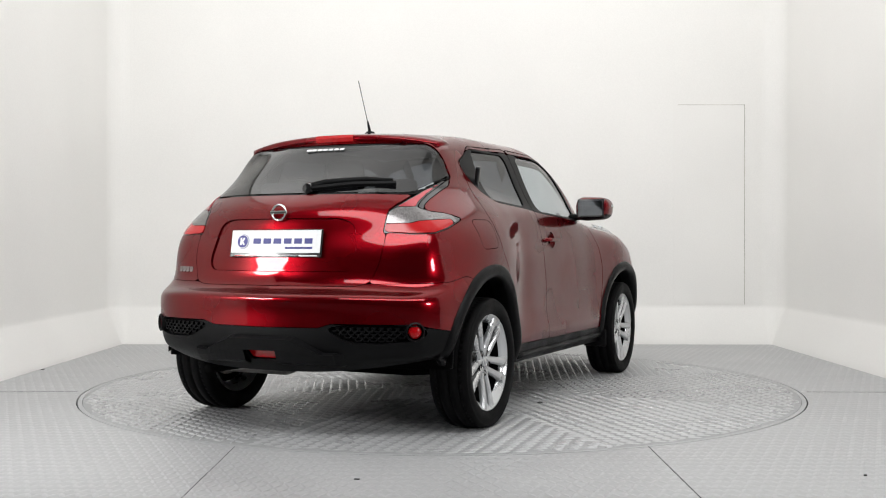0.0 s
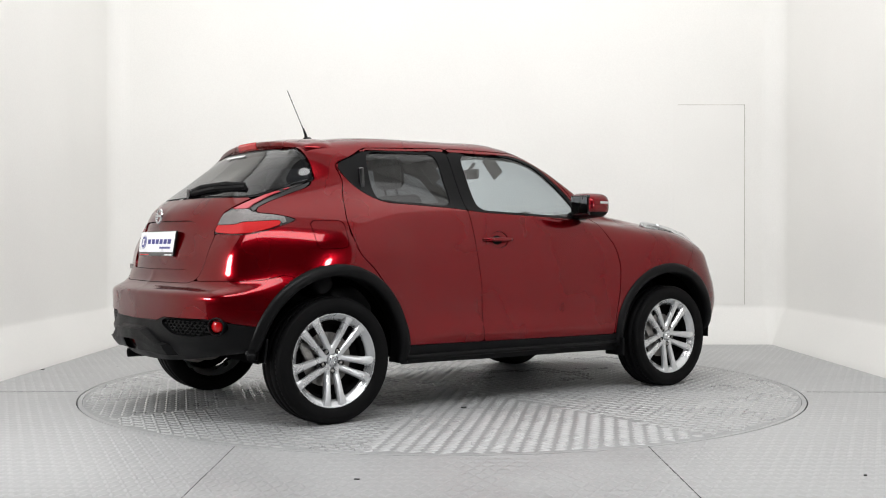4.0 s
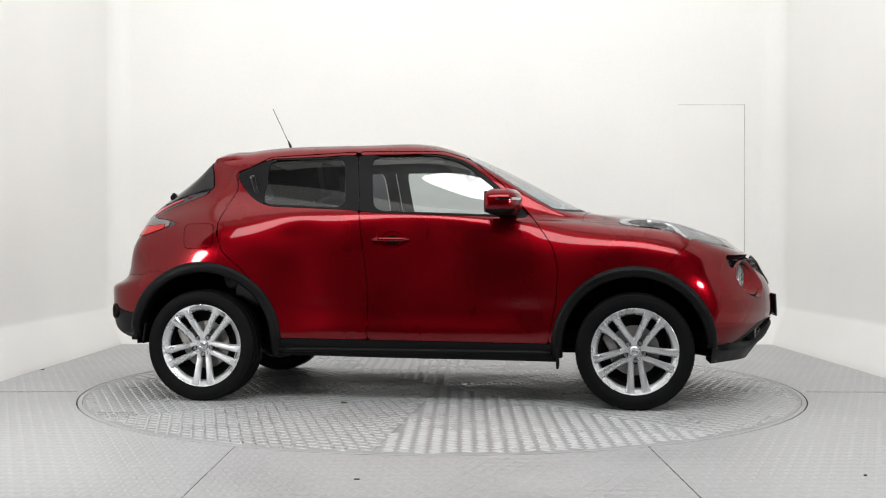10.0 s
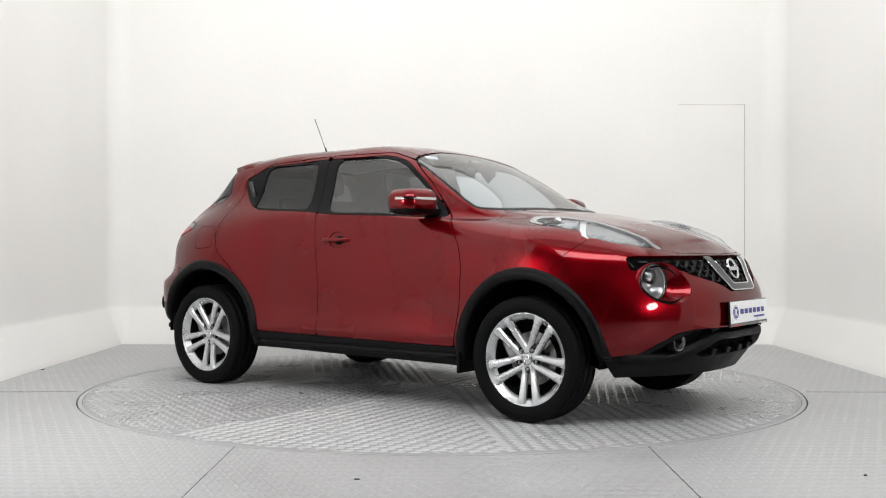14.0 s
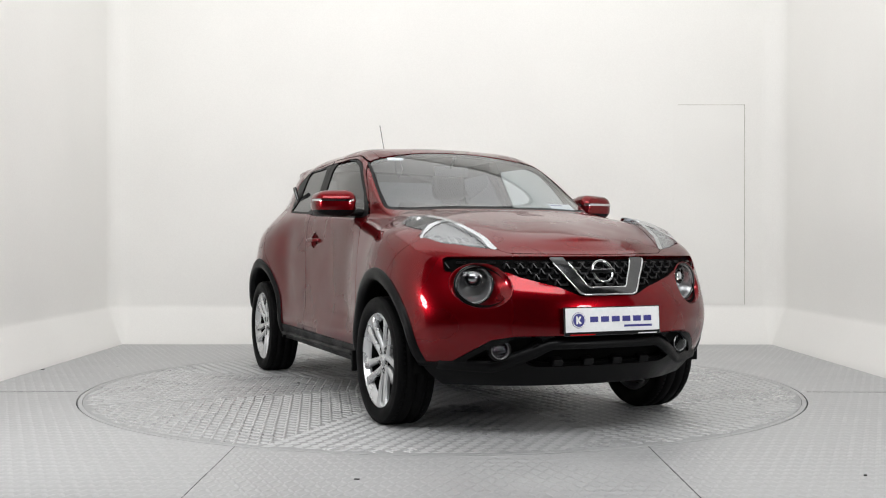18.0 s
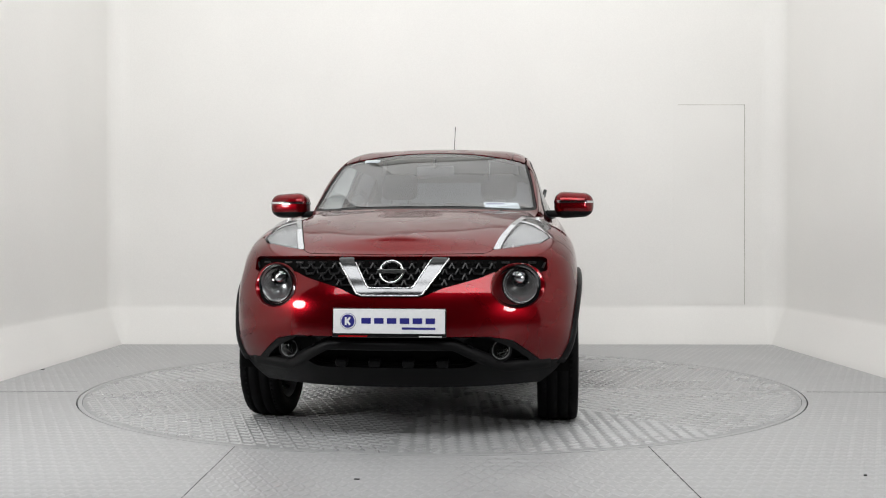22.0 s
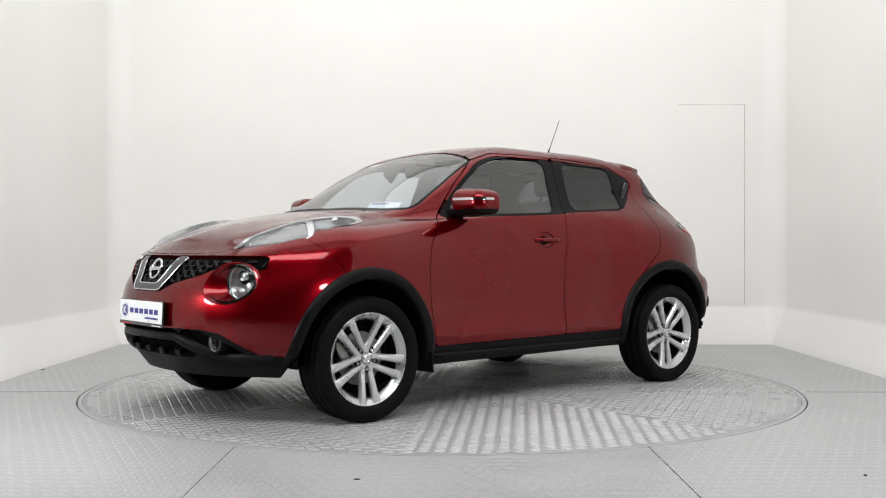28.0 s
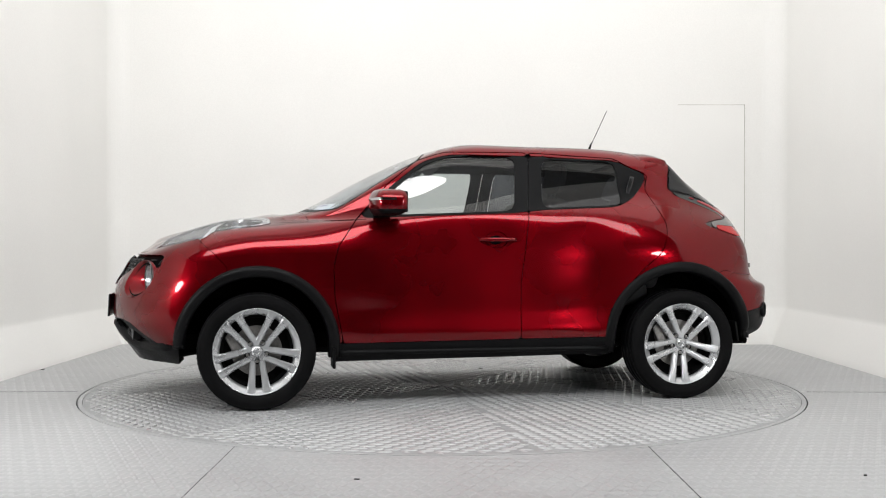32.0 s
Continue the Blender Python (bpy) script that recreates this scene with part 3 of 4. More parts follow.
panel("fog_lamp", REAR_FOG, REDLENS, apron, "red rear fog lamp", whole=True, lift=-0.012)
grille = panel("grille", GRILLE, GLOSS, car, "black honeycomb grille", whole=True, lift=-0.035)


def honeycomb(name, field, rear, parent, lift, dy, dz, w, both_sides, material):
    """A net of short bent bars lying on the skin inside a field."""
    verts, faces = [], []
    k = 0
    z = 0.34
    while z < 0.9:
        y = (k % 2) * dy / 2
        while y < 0.82:
            for (ya, za), (yb, zb) in (((y - dy * .3, z + dz * .12), (y + dy * .3, z + dz * .12)), ((y + dy * .3, z + dz * .12), (y + dy * .5, z + dz * .62)), ((y - dy * .3, z + dz * .12), (y - dy * .5, z + dz * .62))):
                P = np.array([[0, ya, za], [0, yb, zb]])
                pts = [skin_x(q[1], q[2], rear) for q in P]
                P[:, 0] = [p[0] for p in pts]
                if min(field(P)) < 0.004:
                    continue
                s = -1 if rear else 1
                d = np.array([0, -(zb - za), yb - ya])
                d = d / np.linalg.norm(d) * w / 2
                for sgn in ((1, -1) if both_sides else (1,)):
                    o = len(verts)
                    for q in P:
                        for e, out in ((-1, -.012), (1, -.012), (.6, 0), (-.6, 0)):
                            v = q + d * e + np.array([s * (lift + out), 0, 0])
                            verts.append((v[0], v[1] * sgn, v[2]))
                    f = [(0, 1, 5, 4), (1, 2, 6, 5), (2, 3, 7, 6), (3, 0, 4, 7), (0, 3, 2, 1), (4, 5, 6, 7)]
                    faces += [tuple(o + i for i in (g if sgn > 0 else g[::-1])) for g in f]
            y += dy
        z += dz / 2
        k += 1
    return tagged(raw(name, verts, faces, material, parent), kind="stuff")


honeycomb("mesh", GRILLE, False, grille, -0.006, 0.062, 0.052, 0.009, True, NET)

for right in MIRROR:
    panel("body_side", less(ALL, *(SHELL_OUT + ((FLAP,) if right else ()))), PAINT, car, flip=right)
    fd = panel("front_door", less(shrink(DOOR_F, .0022), BAND, LOWER, WHEELS, PATCH), PAINT, car, flip=right)
    rd = panel("rear_door", less(shrink(DOOR_R, .0022), BAND, LOWER, WHEELS), PAINT, car, flip=right)
    panel("handle_recess", PATCH, PAINT, fd, flip=right, lift=lambda V: -0.004 - 0.026 * np.clip(PATCH(V) / .03, 0, 1), edge=0.0)
    panel("window_frame", less(both(BAND, shrink(DOOR_F, .0022)), GLASS_F), SEAL, fd, "black window surround", flip=right)
    panel("window_frame", less(both(BAND, shrink(DOOR_R, .0022)), GLASS_R), SEAL, rd, "black window surround", flip=right)
    for g in (panel("window_glass", GLASS_F, WINDOW, fd, flip=right, edge=0.003, lift=-0.006), panel("window_glass", GLASS_R, PRIVACY, rd, "dark tinted glass", flip=right, edge=0.003, lift=-0.006)):
        g.visible_shadow = False
    if right:
        panel("fuel_flap", FLAP, PAINT, car, flip=right)
    panel("pillar_strap", STRAP, GLOSS, car, "gloss black strip above the tail lamp", flip=right)
    # head lamps
    lamp = panel("headlamp", HEAD, CLEAR, car, "clear boomerang headlamp", flip=right, edge=0.03, lift=RISE)
    lamp.visible_shadow = False
    panel("reflector", less(HEAD, LOBE, SIDE_LAMP), SILVER, lamp, "chromed reflector", lift=lambda V: RISE(V) - .016, edge=0.0, flip=right)
    panel("housing", LOBE, GLOSS, lamp, "dark lamp bowl", lift=lambda V: RISE(V) - .016 - .03 * np.clip(LOBE(V) / .03, 0, 1), edge=0.0, flip=right)
    panel("indicator", SIDE_LAMP, LAMPBOWL, lamp, "ribbed silver indicator", lift=lambda V: RISE(V) - .022 + .004 * np.sin(V[:, 1] * 420), edge=0.0, flip=right)
    bm = moved(lathe([(0, .012), (.014, .010), (.018, 0), (.018, -.02), (0, -.02)], 20, "x"), pose(1.36, .672, 1.052, 0, 12, 10))
    part("bulb", mirrored(bm) if right else bm, CHROME, lamp, "bright bulb shield", smooth=True)
    panel("lamp_strip", less(HEAD, BELOW_STRIP), CHROME, lamp, "bright strip along the bonnet", lift=lambda V: RISE(V) - .004, edge=0.025, flip=right)
    # tail lamps
    tail = panel("tail_lamp", less(TAIL, STRAP), GLOSS, car, "boomerang tail lamp", flip=right, lift=-0.003)
    inner = shrink(less(TAIL, STRAP), 0.004)
    low = lambda V: np.minimum(np.interp(V[:, 0], [-1.76, -1.72, -1.69, -1.55], [1.024, 1.026, 1.038, 1.048]) - V[:, 2], -1.53 - V[:, 0])
    arm = lambda V: V[:, 2] - np.interp(V[:, 0], [-1.75, -1.69, -1.63], [1.095, 1.109, 1.112])
    panel("red_lens", both(inner, low), REDLENS, tail, "red lower lens", flip=right, lift=0.003)
    panel("clear_lens", less(both(inner, behind(-1.50)), low, arm), PINK, tail, "clear ribbed lens", flip=right, lift=0.003)
    panel("upper_lens", both(inner, arm), ROSE, tail, "red upper lens", flip=right, lift=0.003)
    sill = panel("sill", less(both(LOWER, side([(-1.0, 0), (-1.0, 1), (1.0, 1), (1.0, 0)], 0)), WHEELS), PLASTIC, car, flip=right, lift=0.004)
    lip = [(x, skin_y(x, .30) + .012, .312) for x in np.linspace(-.80, .80, 17)]
    bm = tube(lip, .016, 10)
    part("step", mirrored(bm) if right else bm, PLASTIC, sill, "black rounded step along the sill", smooth=True)
    panel("fog_bay", FOG_BAY, DARK, fascia, "black fog lamp bay", flip=right, lift=-0.035)
    panel("mesh_bay", MESH_BAY, DARK, apron, "black bay in the rear bumper", flip=right, lift=-0.022)

honeycomb("mesh", MESH_BAY, True, apron, -0.010, 0.034, 0.030, 0.008, True, PLASTIC)

# wings over the wheels, and the wells behind them
def flare_points(c, ro, ri, a0, a1, foot0, foot1, n=44):
    rows = []
    path = []
    if foot0 is not None:
        path += [(0.0, z) for z in np.linspace(foot0, c[1], 6)[:-1]]
    path += [(a, None) for a in np.linspace(a0, a1, n)]
    if foot1 is not None:
        path += [(math.pi, z) for z in np.linspace(c[1], foot1, 6)[1:]]
    for a, z in path:
        prof = []
        for r, off in ((ro, .001), (ro - .004, .011), (ro - .016, .017), ((ro + ri) / 2, .018), (ri + .012, .014), (ri, .006), (ri - .002, -.03), (ri - .002, -.09)):
            x = c[0] + math.cos(a) * r
            zz = c[1] + math.sin(a) * r if z is None else z
            y = skin_y(c[0] + math.cos(a) * max(r, ri + .03), max(zz, .30)) + off
            prof.append((x, y, zz))
        rows.append(prof)
    return rows


def sheet(rows, closed=False):
    bm = bmesh.new()
    g = [[bm.verts.new(p) for p in r] for r in rows]
    for a, b in zip(g, g[1:]):
        for i in range(len(a) - 1):
            bm.faces.new((a[i], a[i + 1], b[i + 1], b[i]))
    for r in (g[0], g[-1]):
        bm.faces.new(r)
    bmesh.ops.recalc_face_normals(bm, faces=bm.faces[:])
    return bm


def less_fog(rows):
    """A sheet left open round the fog lamp."""
    bm = sheet(rows)
    gone = [f for f in bm.faces if len(f.verts) == 4 and abs(f.calc_center_median().y) < .10 and f.calc_center_median().z < .44]
    bmesh.ops.delete(bm, geom=gone, context="FACES")
    return bm


def well(c, r):
    rows = []
    for a in np.linspace(-0.1, math.pi + .05, 30):
        x, z = c[0] + math.cos(a) * r, c[1] + math.sin(a) * r
        rows.append([(x, y, z) for y in (.83, .70, .45)] + [(c[0], .45, c[1])])
    return sheet(rows)


for right in MIRROR:
    for kind, c, ro, ri, f0, f1 in (("front", ARCH_F, .465, .402, .365, .285), ("rear", ARCH_R, .472, .41, .285, .40)):
        bm = sheet(flare_points(c, ro, ri, 0.0, math.pi, f0, f1))
        part("wheel_arch_trim", mirrored(bm) if right else bm, PLASTIC, car, "black plastic wheel arch trim", smooth=True)
        bm = well(c, .425)
        part("wheel_well", mirrored(bm) if right else bm, DARK, car)
    for x0, z0, z1, w in ((-1.645, .335, .46, .0), (.835, .225, .34, .07)):
        bm = moved(box(-.008, .008, -.06 - w / 2, .06 + w / 2 - .03, 0, z1 - z0, .006), pose(x0, .80, z0, 0, 8 if x0 < 0 else 0))
        part("mud_flap", mirrored(bm) if right else bm, PLASTIC, car)

# wheels
wheel = new("wheel")
wheel.parent = car
part("tyre", lathe([(.236, -.085), (.262, -.102), (.30, -.105), (.320, -.098), (.328, -.083), (.329, -.06), (.324, -.058), (.324, -.052), (.330, -.05), (.330, -.006), (.324, -.004), (.324, .004), (.330, .006),
                    (.330, .05), (.324, .052), (.324, .058), (.329, .06), (.328, .083), (.322, .093), (.318, .099), (.314, .0985), (.30, .1035), (.285, .1045), (.262, .1015), (.248, .092), (.243, .085), (.236, .08)], 96), RUBBER, wheel, smooth=True)
verts, faces = [], []
for i in range(72):
    for s in (-1, 1):
        a, o = 2 * math.pi * (i + .25 * s) / 72, len(verts)
        for da, yy in ((0, .062), (.028, .062), (.05, .093), (.022, .093)):
            for r in (.3225, .3315 if yy < .08 else .322):
                verts.append((r * math.cos(a + da), s * yy, r * math.sin(a + da)))
        f = [(1, 3, 5, 7), (0, 1, 7, 6), (2, 4, 5, 3), (0, 2, 3, 1), (4, 6, 7, 5)]
        faces += [tuple(o + q for q in g) for g in f]
tagged(raw("tread_blocks", verts, faces, RUBBER, wheel), kind="stuff")
part("rim", lathe([(.236, -.088), (.205, -.07), (.195, .0), (.208, .055), (.222, .070), (.233, .076), (.2385, .086), (.2435, .088), (.245, .083), (.240, .078)], 96), ALLOY, wheel, smooth=True)
part("barrel", lathe([(.204, .052), (.190, .03), (.186, .0), (.0, -.015)], 48), DARK, wheel)
part("brake_disc", lathe([(.0, .012), (.075, .014), (.08, .0), (.142, -.002), (.142, -.02), (.0, -.022)], 64), STEEL, wheel, "worn steel brake disc")
part("caliper", moved(box(-.03, .03, -.04, .02, -.07, .07, .012), pose(.125, .01, .05, 0, 25)), STEEL, wheel, "grey brake caliper")


def spoke_mesh(side_sign):
    """One of a pair of spokes, pointing down, that leans away from its twin."""
    rows = []
    for r, off, hw, top, deep in ((.030, .0210, .0200, .060, .03), (.075, .0270, .0170, .062, .025), (.12, .0320, .0178, .070, .025), (.17, .0375, .0200, .077, .025), (.205, .0425, .0235, .081, .022), (.226, .047, .030, .082, .018), (.238, .050, .038, .081, .015)):
        x = side_sign * off
        rows.append([(x - hw, top - deep, -r), (x - hw, top - .010, -r), (x - hw * .62, top - .001, -r), (x, top, -r), (x + hw * .62, top - .001, -r), (x + hw, top - .010, -r), (x + hw, top - deep, -r)])
    return sheet(rows)


for k in range(5):
    turn = pose(0, 0, 0, 0, 72 * k, 0)
    for s in (-1, 1):
        part("spoke", moved(spoke_mesh(s), turn), ALLOY, wheel, smooth=False)
    p = turn @ Vector((0, 0, -.056))
    part("nut", moved(lathe([(0, .014), (.008, .013), (.0095, .008), (.0095, -.01)], 6), Matrix.Translation((p.x, .046, p.z))), STEEL, wheel, "dark wheel nut")
    p = turn @ Vector((0, 0, -.056))
    part("nut_well", moved(lathe([(.0155, .015), (.0135, .014), (.013, -.005), (0, -.006)], 20), Matrix.Translation((p.x, .046, p.z))), DARK, wheel)
part("hub", lathe([(.0, .052), (.045, .052), (.058, .045), (.07, .03), (.07, .01)], 40), ALLOY, wheel, smooth=False)
cap = part("hub_cap", lathe([(.0, .067), (.022, .0665), (.028, .063), (.030, .055), (.030, .045)], 32), ALLOY, wheel, "silver centre cap")
part("emblem", lathe([(.013, .0665), (.016, .069), (.019, .0665)], 24), CHROME, cap)
part("emblem", box(-.02, .02, .066, .0695, -.004, .004, .001), CHROME, cap)
wheel.matrix_basis = pose(1.265, .775, .329, 0, 3)
for x, s, a in ((1.265, -1, 5), (-1.265, 1, -4), (-1.265, -1, 2)):
    copy_thing(wheel, pose(x, s * .775, .329, 0, a, 0 if s > 0 else 180))

# underside
part("underbody", box(-1.45, 1.75, -.60, .60, .29, .42, .03), DARK, car)
part("rear_axle", tube([(-1.30, -.66, .30), (-1.24, -.4, .27), (-1.24, .4, .27), (-1.30, .66, .30)], .035, 10), DARK, car)
ex = part("exhaust", tube([(-1.2, .36, .30), (-1.72, .39, .305), (-1.915, .395, .305)], .026, 16), DARK, car, "dark steel exhaust pipe", smooth=True)
part("silencer", lathe([(0, -.22), (.07, -.21), (.085, -.16), (.085, .16), (.07, .21), (0, .22)], 24), STEEL, car, "brownish steel silencer").matrix_basis = pose(-1.60, .30, .335)

# front lamps, fog lamps
def disc_lamp(parent, name, c, yaw, r, label, projector):
    body = part(name, lathe([(0, -.07), (r * .55, -.06), (r * .85, -.03), (r * .93, 0), (r, .004), (r, -.02)], 40, "x"), LAMPBOWL, parent, label, smooth=True)
    body.matrix_basis = pose(*c, 0, 0, yaw)
    lens = part("lens", lathe([(0, .030), (r * .3, .028), (r * .55, .021), (r * .8, .009), (r * .97, -.006)], 40, "x"), CLEAR, body, "clear lens", smooth=True)
    lens.visible_shadow = False
    if projector:
        part("bezel", moved(lathe([(.042, .004), (.036, .006), (.034, -.03)], 32, "x"), Matrix.Translation((-.022, 0, .03))), GLOSS, body, "dark projector ring")
        part("projector", moved(lathe([(0, .012), (.018, .009), (.030, -.002), (.034, -.02)], 32, "x"), Matrix.Translation((-.022, 0, .03))), CHROME, body, "round projector lens", smooth=True)
    return body


for s in (1, -1):
    seat_m = pose(LAMP_X, LAMP_C[0], LAMP_C[1], 0, 0, 17)
    rows = []
    for q in np.linspace(0, 2 * math.pi, 49):
        y, z = BOWL_C[0] + (BOWL_R[0] + .002) * math.cos(q), BOWL_C[1] + (BOWL_R[1] + .002) * math.sin(q)
        brim = Vector((skin_x(y, z)[0], y, z))
        neck = seat_m @ Vector((0, .093 * math.cos(q), .093 * math.sin(q)))
        lip_ = brim + Vector((.003, 0, 0))
        rows.append([brim - Vector((.012, 0, 0)), brim, lip_.lerp(neck, .06), lip_.lerp(neck, .35), lip_.lerp(neck, .7), neck, neck - Vector((.02, 0, 0))])
    bm = bmesh.new()
    g = [[bm.verts.new(p) for p in r] for r in rows]
    for p, q in zip(g, g[1:]):
        for i in range(6):
            bm.faces.new((p[i], q[i], q[i + 1], p[i + 1]))
    bmesh.ops.remove_doubles(bm, verts=bm.verts[:], dist=1e-5)
    bmesh.ops.recalc_face_normals(bm, faces=bm.faces[:])
    part("lamp_surround", mirrored(bm) if s < 0 else bm, PAINT, bumper, "painted bowl round the lamp", smooth=True)
    eye = part("lamp_rim", lathe([(.097, -.03), (.097, .0), (.094, .006), (.089, .004), (.088, -.03)], 56, "x"), GLOSS, car, "black ring round the lamp", smooth=True)
    eye.matrix_basis = pose(LAMP_X, s * LAMP_C[0], LAMP_C[1], 0, 0, s * 17)
    disc_lamp(eye, "round_headlamp", (-.004, 0, 0), 0, .089, "round clear headlamp", True)
    fx = skin_x(.505, .43)[0]
    fog = disc_lamp(fascia, "front_fog_lamp", (fx - .020, s * .508, .431), s * 12, .042, "round front fog lamp", False)
    part("ring", lathe([(.056, -.04), (.053, .002), (.046, .004), (.042, -.01)], 32, "x"), PLASTIC, fog)
    # rear reflectors
    rx = skin_x(.735, .525, True)[0]
    ref = part("reflector", lathe([(0, -.006), (.026, -.004), (.032, .002), (.033, .01)], 28, "x"), REDLENS, apron, "round red reflector", smooth=True)
    ref.matrix_basis = pose(rx + .004, s * .735, .523, 0, 0, s * -38)
    part("ring", lathe([(.047, .02), (.045, -.012), (.040, -.015), (.037, .0)], 28, "x"), PLASTIC, ref)

# bar across the air intake, bent down at its ends
rows = []
for y in np.linspace(-.74, .74, 57):
    k = abs(y)
    z = .458 - .105 * max(0, min(1, (k - .30) / .22)) + .012 * max(0, k - .56) / .2
    w = .022 + .010 * max(0, min(1, (k - .28) / .1))
    xs = skin_x(y, z)[0]
    rows.append([(xs - .05, y, z + w * .8), (xs - .006, y, z + w), (xs + .010, y, z + w * .6), (xs + .012, y, z - w * .2), (xs + .002, y, z - w), (xs - .05, y, z - w * .9)])
part("bumper_blade", sheet(rows), PLASTIC, fascia, "black bar across the air intake", smooth=True)
for y in np.linspace(-.30, .30, 9):
    part("fin", box(2.02, 2.035, y - .006, y + .006, .475, .498), TRIM, fascia)
for y in (-.24, -.08, .08, .24):
    part("intake_tooth", moved(box(-.03, .02, -.028, .028, -.018, .018, .008), pose(skin_x(y, .38)[0] - .03, y, .372, 0, 15)), PLASTIC, fascia)

# badges, plates
def emblem(parent, m, r):
    ring_ob = part("emblem", lathe([(r, 0), (r * .98, .008), (r * .88, .010), (r * .80, .006), (r * .78, 0)], 48, "x"), CHROME, parent, "chrome ring emblem with a bar", smooth=True)
    ring_ob.matrix_basis = m
    part("bar", box(0, .010, -r * 1.12, r * 1.12, -r * .17, r * .17, .002), CHROME, ring_ob)


gx = skin_x(.001, .797)[0]
vee = both(less(face_on([(-1, .856), (.265, .860), (.155, .700), (.13, .690), (-1, .690)], 0), face_on([(-1, .90), (.185, .90), (.180, .845), (.110, .732), (.097, .722), (-1, .722)], 0)), ahead(1.6))
vee_ob = panel("vee", vee, VEE, grille, "chrome V-shaped trim", whole=True, lift=0.008, edge=0.02)
for name, r, pts in (("edge", .0045, ((.265, .858), (.155, .698), (.13, .690), (-.13, .690), (-.155, .698), (-.265, .858))), ("edge", .004, ((.183, .856), (.110, .734), (.097, .724), (-.097, .724), (-.110, .734), (-.183, .856)))):
    fine = []
    for p, q in zip(pts, pts[1:]):
        for k in range(8):
            y, z = p[0] + (q[0] - p[0]) * k / 8, p[1] + (q[1] - p[1]) * k / 8
            fine.append((skin_x(y, z)[0] + .009, y, z))
    part("edge", tube(fine, r, 8), CHROME, vee_ob, smooth=True)
emblem(car, pose(gx + .002, 0, .797, 0, -22, 0), .060)
emblem(gate, pose(-1.872, 0, 1.082, 0, -8, 180), .043)


def plate(parent, name, m, label, strip):
    """A show plate: white face with plain shapes for its writing."""
    b = part(name, box(0, .012, -.265, .265, -.062 - strip, .062, .004), GLOSS, parent, label)
    b.matrix_basis = m
    part("face", box(.0121, .0145, -.259, .259, -.055, .057, .001), WHITE, b, "white face")
    part("roundel", moved(lathe([(0, .0025), (.036, .0025), (.037, 0)], 40, "x"), pose(.0146, -.19, .001)), BLUE, b, "dark blue disc")
    part("roundel_line", moved(lathe([(.031, .0005), (.033, .0009), (.035, .0005)], 40, "x"), pose(.0170, -.19, .001)), WHITE, b)
    part("roundel_mark", moved(box(0, .001, -.0045, .0045, -.018, .018), pose(.0172, -.200, .001)), WHITE, b)
    for rx_ in (-40, -140):
        part("roundel_mark", moved(box(0, .001, -.0045, .0045, -.002, .022), pose(.0173, -.194, .001, rx_)), WHITE, b)
    for i in range(6):
        y = -.128 + i * .0595
        part("letter_bar", box(.0146, .0155, y, y + .044, -.010, .016), BLUE, b)
    part("letter_bar", box(.0146, .0155, .06, .215, -.036, -.026), BLUE, b)
    if strip:
        part("letter_bar", box(.0121, .013, -.235, -.10, -.062 - strip * .72, -.062 - strip * .25), REDLENS, b)
        part("letter_bar", box(.0121, .013, .14, .245, -.062 - strip * .68, -.062 - strip * .3), WHITE, b)
    return b


plate(bumper, "front_plate", pose(2.122, .003, .572, 0, -3, 0), "white dealer plate with blue lettering bars", .012)
plate(gate, "rear_plate", pose(-1.872, .014, .938, 0, -9, 180), "white dealer plate with blue lettering bars", .014)
for i in range(4):
    xx, n = skin_x(.655 - i * .03, .79, True)
    q = part("letter_bar", box(-.004, .003, -.009, .009, -.013, .013, .001), STEEL, gate, "small grey lettering bar")
    q.matrix_basis = pose(xx, .655 - i * .030, .80, 0, 8, 34)

